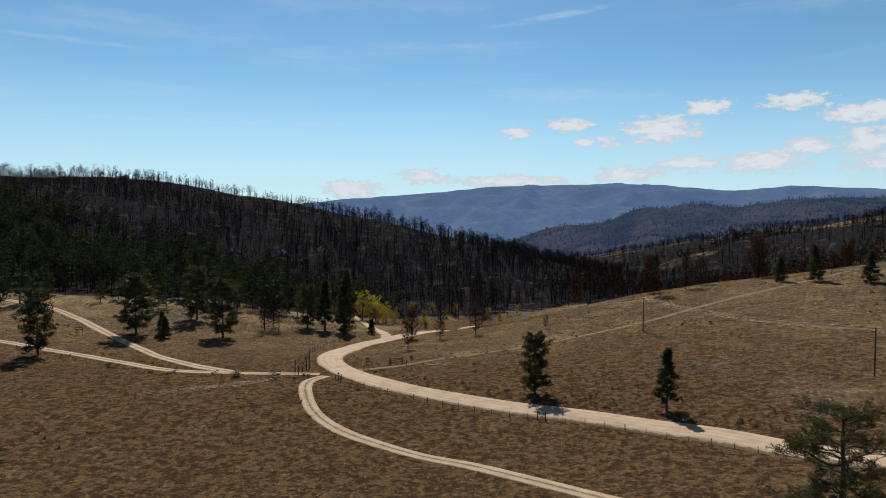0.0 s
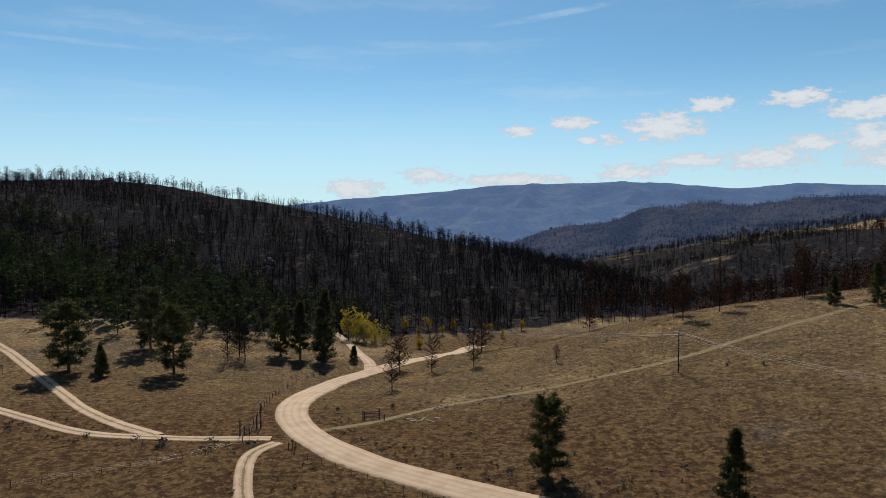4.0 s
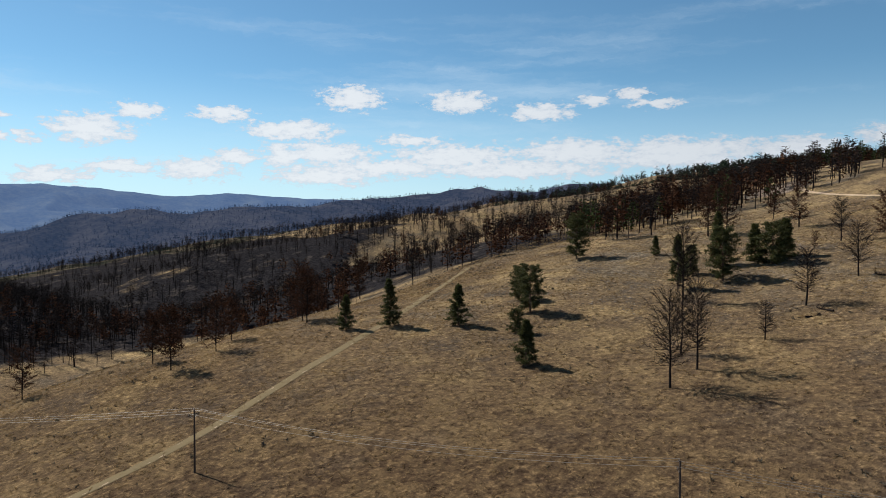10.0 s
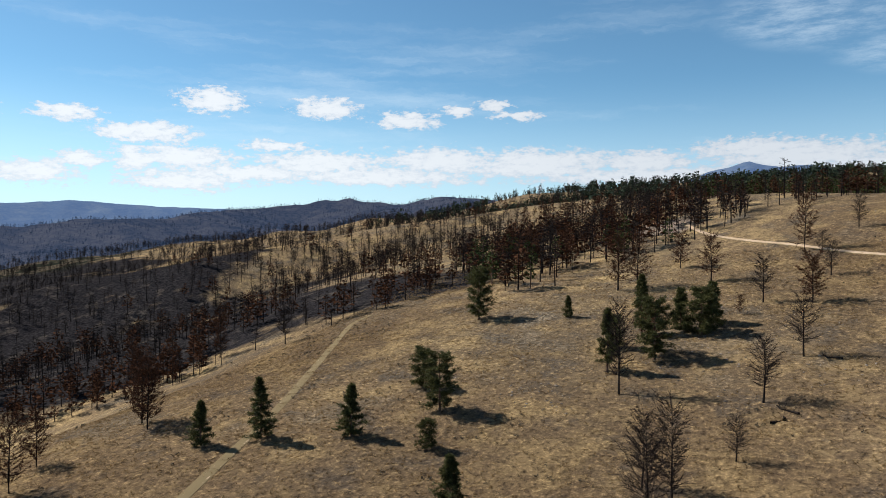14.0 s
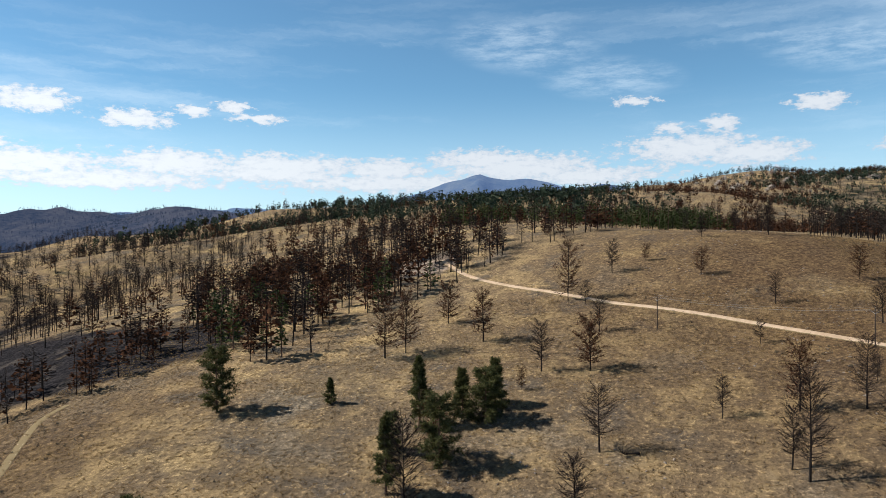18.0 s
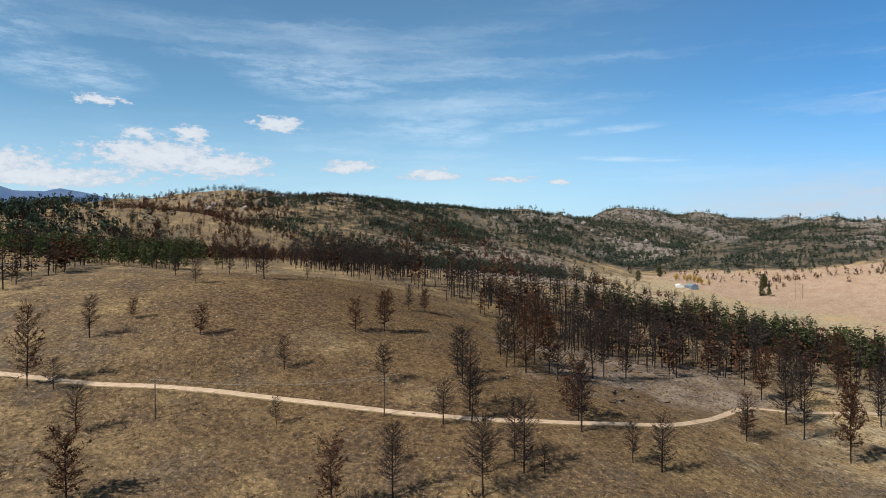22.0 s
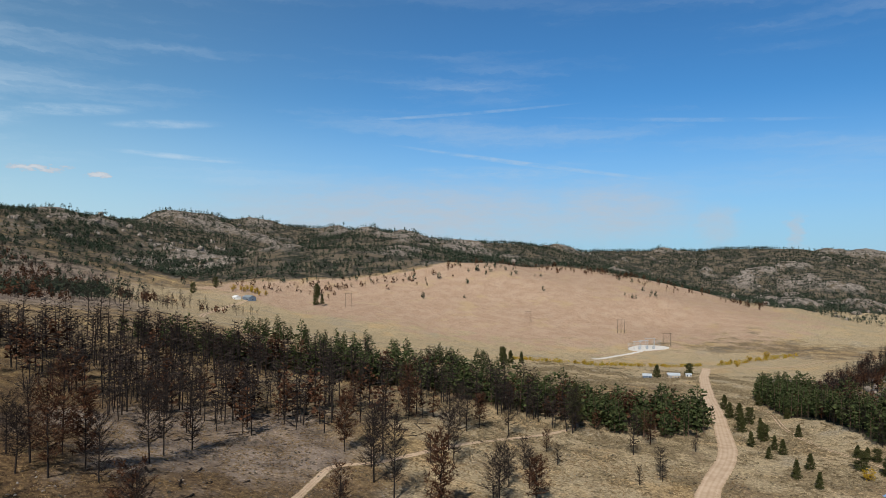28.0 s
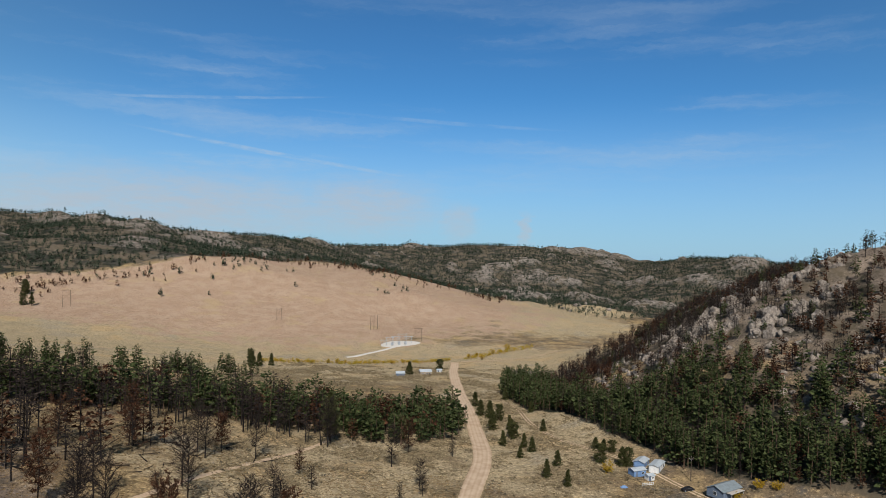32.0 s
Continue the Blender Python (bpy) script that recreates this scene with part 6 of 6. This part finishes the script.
for k, (x, y) in enumerate(((265, -597), (258, -600), (252, -603))):
    t = stand_at("transformer", x, y, 25, -0.4)
    part("tank", box_bm(((0, 0, 1.2), (2.4, 1.6, 2.4)), bevel=0.08), steel_skin, t)
    for dx in (-0.6, 0, 0.6):
        part("bushing", rod_bm(((dx, 0, 2.4), (dx, 0, 3.4), 0.12, 0.07)), slate_skin, t)
    tagged(t, "grey transformer on the gravel yard", "transformer", group="transformers")
for x, y, turn, h, w, legs in ((296, -658, 30, 16, 8, 3), (241, -620, 20, 14, 7, 2), (604, -572, 30, 18, 7, 2), (401, -644, 30, 13, 5, 2)):
    gantry(x, y, turn, h, w, legs, "transmission_frame", "tall wooden frame of the high-voltage line", post_skin, "transmission frame")

# ---- bushes, aspens and single pines by the creek ----
ASPENS = [(-43, 369, 16), (-38, 365, 13), (-34, 362, 11), (-40, 374, 17), (-36, 371, 15), (-30, 366, 10), (-31, 374, 12), (-27, 372, 8), (-26, 380, 9)]
for k, (x, y, h) in enumerate([(-18, 414, 6), (-11, 404, 4), (-6, 417, 6), (2, 409, 4), (8, 419, 6), (27, 412, 5), (45, 418, 5), (33, 404, 3.5)]):
    plant("orange", x, y, h * 1.35, 870 + k)
for k, (x, y, h) in enumerate(ASPENS):
    plant("aspen", x, y, h, 900 + k)
CREEK = [(-9, 371, 5.5), (342, -473, 3), (327, -476, 3.4), (316, -479, 2.8), (303, -483, 4), (296, -487, 4.4), (289, -490, 3.4), (276, -495, 3), (265, -500, 3), (256, -499, 2.6), (249, -498, 3), (240, -505, 3), (230, -511, 3), (184, -550, 4), (170, -540, 4), (161, -575, 5), (147, -595, 6), (176, -560, 4), (111, -155, 4.2), (63, -137, 3.5), (58, -134, 3.2), (71, -134, 2.6)]
for k, (x, y, h) in enumerate(CREEK):
    plant("bush", x, y, h, 950 + k)
for k, (x, y, h) in enumerate([(714, -540, 9), (722, -542, 10), (730, -544, 11), (738, -540, 10), (706, -545, 9), (746, -544, 10), (752, -536, 10), (734, -550, 11), (742, -552, 10), (726, -552, 9), (758, -546, 9)]):
    plant("orange", x, y, h * 0.85, 990 + k)
VALLEY_PINES = [(350, -427, 12), (346, -433, 11), (224, -433, 10), (203, -461, 9), (166, -285, 8), (162, -259, 8), (157, -253, 9), (152, -247, 8), (147, -226, 7), (145, -206, 7), (141, -189, 6), (149, -314, 7), (135, -272, 6), (108, -186, 5), (105, -184, 5), (111, -189, 5), (102, -165, 7), (758, -476, 13), (633, -559, 14), (640, -556, 12), (673, -603, 14), (668, -598, 12), (795, -551, 14)]
plant_all("pine", VALLEY_PINES)

# ---- fallen wood and rocks ----
def fallen_tree(x, y, turn, length):
    r = random.Random(int(x * 3 + y))
    t = stand_at("fallen_tree", x, y, turn)
    trunk, limbs = Shape(), Shape()
    path = [Vector((length * k / 5, r.gauss(0, 0.15), 0.28 + (0.5 if k == 5 else 0))) for k in range(6)]
    trunk.stem(path, [0.30 - 0.045 * k for k in range(6)], 7)
    for k in range(26):
        p = on_path(path, r.uniform(0.25, 1))
        d = Vector((r.uniform(-0.2, 1), r.gauss(0, 1), abs(r.gauss(0.2, 0.5)))) * r.uniform(0.5, 1.6)
        limbs.stem([p, p + d], [0.05, 0.015], 3)
    for me_name, s, skin in (("trunk", trunk, char_skin), ("branch", limbs, twig_skin)):
        new(me_name, s.mesh(me_name, skin)).parent = t
    return tagged(t, "charred fallen tree lying on the grass", "fallen tree", group="fallen trees")


for x, y, turn, length in ((183, 155, 15, 7), (186, 153, 60, 5), (181, 157, -30, 5), (262, 12, 100, 7), (266, 2, 80, 8), (270, 8, 130, 6), (259, 18, 60, 7), (275, -4, 110, 8), (263, -8, 75, 6), (280, 10, 150, 6), (180, 130, 40, 6), (216, 148, 110, 4), (300, -20, 95, 7), (290, -28, 60, 7)):
    fallen_tree(x, y, turn, length)


def rock_shape(bm, centre, size, seed):
    """A jointed granite boulder: blocks parted by creases."""
    r = random.Random(seed)
    made = bmesh.ops.create_icosphere(bm, subdivisions=3, radius=1.0)
    tilt = Euler((r.uniform(-0.4, 0.4), r.uniform(-0.4, 0.4), r.uniform(0, 6.3))).to_matrix()
    off = Vector((seed * 3.7, seed * 1.3, 0))
    for v in made["verts"]:
        p = v.co.copy()
        near = noise.voronoi(Vector((p.x * 1.9, p.y * 1.9, p.z * 1.0)) + off)[0]
        joint = min(0.45, near[1] - near[0])
        p = p * (0.82 + 0.40 * noise.noise(p * 1.1 + off) + 0.62 * joint + 0.10 * noise.noise(p * 5 + off))
        v.co = tilt @ Vector((p.x * size[0], p.y * size[1], p.z * size[2])) + Vector(centre)


def outcrop(x, y, size, seed, label):
    r = random.Random(seed)
    crag = stand_at("rock_outcrop", x, y)
    z0 = float(ground_height(x, y))
    for k in range(r.randint(6, 9)):
        dx, dy = r.gauss(0, size * 0.55), r.gauss(0, size * 0.55)
        s = size * r.uniform(0.25, 0.55)
        z = float(ground_height(x + dx, y + dy)) - z0
        bm = bmesh.new()
        rock_shape(bm, (dx, dy, z + s * 0.2), (s, s * r.uniform(0.5, 0.9), s * r.uniform(0.7, 1.3)), seed * 10 + k)
        part("boulder", bm, rock_skin, crag)
    return tagged(crag, label, "rock", group="rock outcrops")


for k, (x, y, s) in enumerate([(45, -268, 8), (53, -275, 7), (33, -297, 9), (62, -268, 5), (19, -308, 8), (18, -238, 9), (27, -231, 7), (50, -303, 5), (2, -262, 7), (72, -246, 3.5), (38, -252, 6), (10, -285, 7), (25, -270, 8), (40, -282, 7), (12, -222, 6), (-4, -240, 7), (56, -258, 4), (30, -316, 6)]):
    outcrop(x, y, s, 20 + k, "grey-tan granite outcrop on the wooded hill")
for k, (x, y, s) in enumerate([(-132, 429, 4), (-166, 543, 6), (-155, 512, 5), (-202, 611, 5), (-130, 559, 5), (-120, 405, 3), (-385, 842, 9)]):
    outcrop(x, y, s, 60 + k, "pale rocks between burnt trunks")


def scatter(name, label, count, box, density, build, seed, skin, category):
    """Small stuff strewn over the ground as one mesh."""
    rng = np.random.default_rng(seed)
    x, y = rng.uniform(box[0], box[1], count * 3), rng.uniform(box[2], box[3], count * 3)
    keep = rng.uniform(0, 1, len(x)) < density(x, y)
    x, y = x[keep][:count], y[keep][:count]
    z = ground_height(x, y)
    vs, ts, start = [], [], 0
    pick = rng.integers(0, 6, len(x))
    for k in range(6):
        v, t = build(seed * 10 + k)
        me = pick == k
        a, s = rng.uniform(0, 6.283, me.sum()), rng.uniform(0.55, 1.25, me.sum())
        q = v[None] * s[:, None, None]
        c, w = np.cos(a)[:, None], np.sin(a)[:, None]
        vs.append(np.stack([q[..., 0] * c - q[..., 1] * w + x[me][:, None], q[..., 0] * w + q[..., 1] * c + y[me][:, None], q[..., 2] + z[me][:, None]], -1).reshape(-1, 3))
        ts.append((t[None] + (np.arange(me.sum()) * len(v))[:, None, None]).reshape(-1, 3) + start)
        start += len(vs[-1])
    mesh = quick_mesh(name, np.concatenate(vs), np.concatenate(ts))
    mesh.materials.append(skin)
    return tagged(new(name, mesh), label, category, kind="stuff")


def tussock(seed):
    r = random.Random(seed)
    s = Shape()
    for _ in range(5):
        p = Vector((r.gauss(0, 0.2), r.gauss(0, 0.2), -0.05))
        s.blade(p, p + Vector((r.gauss(0, 0.34), r.gauss(0, 0.34), r.uniform(0.12, 0.34))), r.uniform(0.14, 0.28), r)
    return packed(s)


def sage(seed):
    r = random.Random(seed)
    s = Shape()
    for _ in range(7):
        s.tuft((r.gauss(0, 0.25), r.gauss(0, 0.25), r.uniform(0.1, 0.4)), 0.34, 5, r)
    return packed(s)


def bush_clump(seed):
    v, t = sage(seed)
    return v * np.array([2.0, 2.0, 1.7], np.float32), t


def stone(seed):
    """An angular stone: the hull of a few chance points."""
    bm = bmesh.new()
    r = random.Random(seed)
    for _ in range(13):
        d = Vector((r.gauss(0, 1), r.gauss(0, 1), r.gauss(0, 1))).normalized() * r.uniform(0.75, 1.1)
        bm.verts.new((d.x * 0.42, d.y * 0.35, d.z * 0.26))
    made = bmesh.ops.convex_hull(bm, input=bm.verts[:])
    bmesh.ops.delete(bm, geom=[v for v in made["geom_interior"] if isinstance(v, bmesh.types.BMVert)], context="VERTS")
    bmesh.ops.triangulate(bm, faces=bm.faces[:])
    bm.verts.index_update()
    out = np.array([tuple(v.co) for v in bm.verts], np.float32), np.array([[v.index for v in f.verts] for f in bm.faces], np.int32)
    bm.free()
    return out


def block(seed):
    v, t = stone(seed)
    return v * np.array([17, 17, 22], np.float32), t


def off_track(x, y):
    """0 on the roads and tracks."""
    free = np.ones_like(x)
    for line, half in TRACKS:
        for p in line[::3]:
            free *= (np.abs(x - p[0]) > half + 3) | (np.abs(y - p[1]) > half + 3) | (np.hypot(x - p[0], y - p[1]) > half)
    return free


open_land = lambda x, y: off_track(x, y) * (1 - hill_of_snags(x, y))  # noqa: E731
scatter("grass_tufts", "tufts of dry straw-coloured grass", 62000, (-120, 320, 70, 320), lambda x, y: open_land(x, y) * (1 - 0.88 * blob(x, y, -20, 110, 190, 120)) * (0.35 + 0.65 * gap(x, y, 9, 91, -0.4, 0.5)), tussock, 31, tuft_skin, "grass")
scatter("slope_grass", "tufts of dry grass on the southern slope", 42000, (150, 420, -140, 70), lambda x, y: open_land(x, y) * (0.3 + 0.7 * gap(x, y, 9, 92, -0.4, 0.5)), tussock, 32, tuft_skin, "grass")
scatter("sagebrush", "low grey-brown sagebrush clumps", 2000, (-150, 330, 80, 400), lambda x, y: open_land(x, y) * gap(x, y, 26, 93, 0.1, 0.7), sage, 33, sage_skin, "shrub")
def beside(x, y, line, near, far, sign=0):
    """1 in a band beside a road; sign keeps it to one side."""
    d = np.full(len(x), 1e9)
    side = np.zeros(len(x))
    for p, q in zip(line[::4], line[4::4]):
        e = np.hypot(x - p[0], y - p[1])
        side = np.where(e < d, (q[0] - p[0]) * (y - p[1]) - (q[1] - p[1]) * (x - p[0]), side)
        d = np.minimum(d, e)
    return ((d > near) & (d < far) & (sign * side >= 0)) * 1.0


scatter("roadside_brush", "dark weeds and brush along the road bank", 1500, (-40, 120, 60, 210), lambda x, y: beside(x, y, TRACKS[0][0], 5.0, 12.5, -1) * gap(x, y, 7, 103, -0.4, 0.4), sage, 45, sage_skin, "shrub")
scatter("trackside_brush", "low dark bushes in a line beside the ranch track", 420, (-180, -30, 160, 240), lambda x, y: beside(x, y, TRACKS[3][0], 3.5, 9.0, 1) * gap(x, y, 6, 104, -0.2, 0.4), bush_clump, 46, sage_skin, "shrub")
scatter("slope_sagebrush", "low dark shrubs on the burnt slope", 1500, (150, 420, -140, 70), lambda x, y: open_land(x, y) * gap(x, y, 22, 94, 0.1, 0.7), sage, 34, sage_skin, "shrub")
def bunch(seed):
    v, t = tussock(seed)
    return v * np.array([3.2, 3.2, 2.2], np.float32), t


scatter("valley_grass", "coarse bunches of dry grass on the valley slopes", 26000, (60, 340, -480, -100), lambda x, y: open_land(x, y) * (1 - crag_zone(x, y)) * gap(x, y, 12, 101, -0.4, 0.4), bunch, 43, pale_tuft_skin, "grass")
scatter("valley_brush", "low dark brush on the valley slopes", 1600, (60, 340, -520, -100), lambda x, y: open_land(x, y) * (1 - crag_zone(x, y)) * gap(x, y, 30, 102, 0.1, 0.7), sage, 44, sage_skin, "shrub")
scatter("stones", "pale stones strewn over the hill", 2600, (170, 480, -120, 240), lambda x, y: open_land(x, y) * gap(x, y, 30, 95, 0.2, 0.7), stone, 35, rock_skin, "stones")
def log(seed):
    r = random.Random(seed)
    s = Shape()
    length = r.uniform(4, 9)
    s.stem([Vector((-length / 2, 0, 0.15)), Vector((length / 2, r.gauss(0, 0.3), 0.25 + r.uniform(0, 0.8)))], [0.2, 0.08], 3)
    for _ in range(4):
        p = Vector((r.uniform(-0.2, 0.5) * length, 0, 0.3))
        s.blade(p, p + Vector((r.uniform(0, 1), r.gauss(0, 0.8), r.uniform(0.2, 1.0))), 0.1, r)
    return packed(s)


def crag_block(seed):
    v, t = stone(seed)
    return v * np.array([7, 5.5, 7], np.float32), t


scatter("fallen_snags", "fallen burnt trunks strewn over the hill", 2600, (-520, 170, 300, 900), lambda x, y: hill_of_snags(x, y), log, 38, char_skin, "fallen trees")
scatter("bleached_logs", "pale fallen trunks on the burnt hill", 300, (-520, 170, 300, 900), lambda x, y: hill_of_snags(x, y), log, 39, post_skin, "fallen trees")
scatter("hill_stones", "pale stones between the burnt trunks", 1500, (-420, 170, 300, 800), lambda x, y: hill_of_snags(x, y) * gap(x, y, 40, 98, 0.0, 0.5), stone, 40, rock_skin, "stones")
scatter("crag_rocks", "granite blocks of the rocky hill", 1300, (-150, 110, -400, -120), lambda x, y: crag_zone(x, y) * np.clip((crag_edge(y) - x - 22) / 25, 0, 1) * gap(x, y, 30, 99, -0.3, 0.3), crag_block, 41, rock_skin, "rocks")
scatter("slope_logs", "charred fallen trunks below the burnt stand", 260, (230, 460, -140, 20), lambda x, y: open_land(x, y) * belt(x, y), log, 42, char_skin, "fallen trees")
scatter("far_rocks", "pale granite knobs on the far ridges", 420, (-900, 1500, -2300, -700), lambda x, y: south_woods(x, y) * gap(x, y, 170, 96, 0.25, 0.6), block, 36, rock_skin, "rocks")
scatter("east_rocks", "pale rocks on the eastern ridge", 160, (1000, 1500, -1000, 100), lambda x, y: gap(x, y, 150, 97, 0.1, 0.6), block, 37, rock_skin, "rocks")
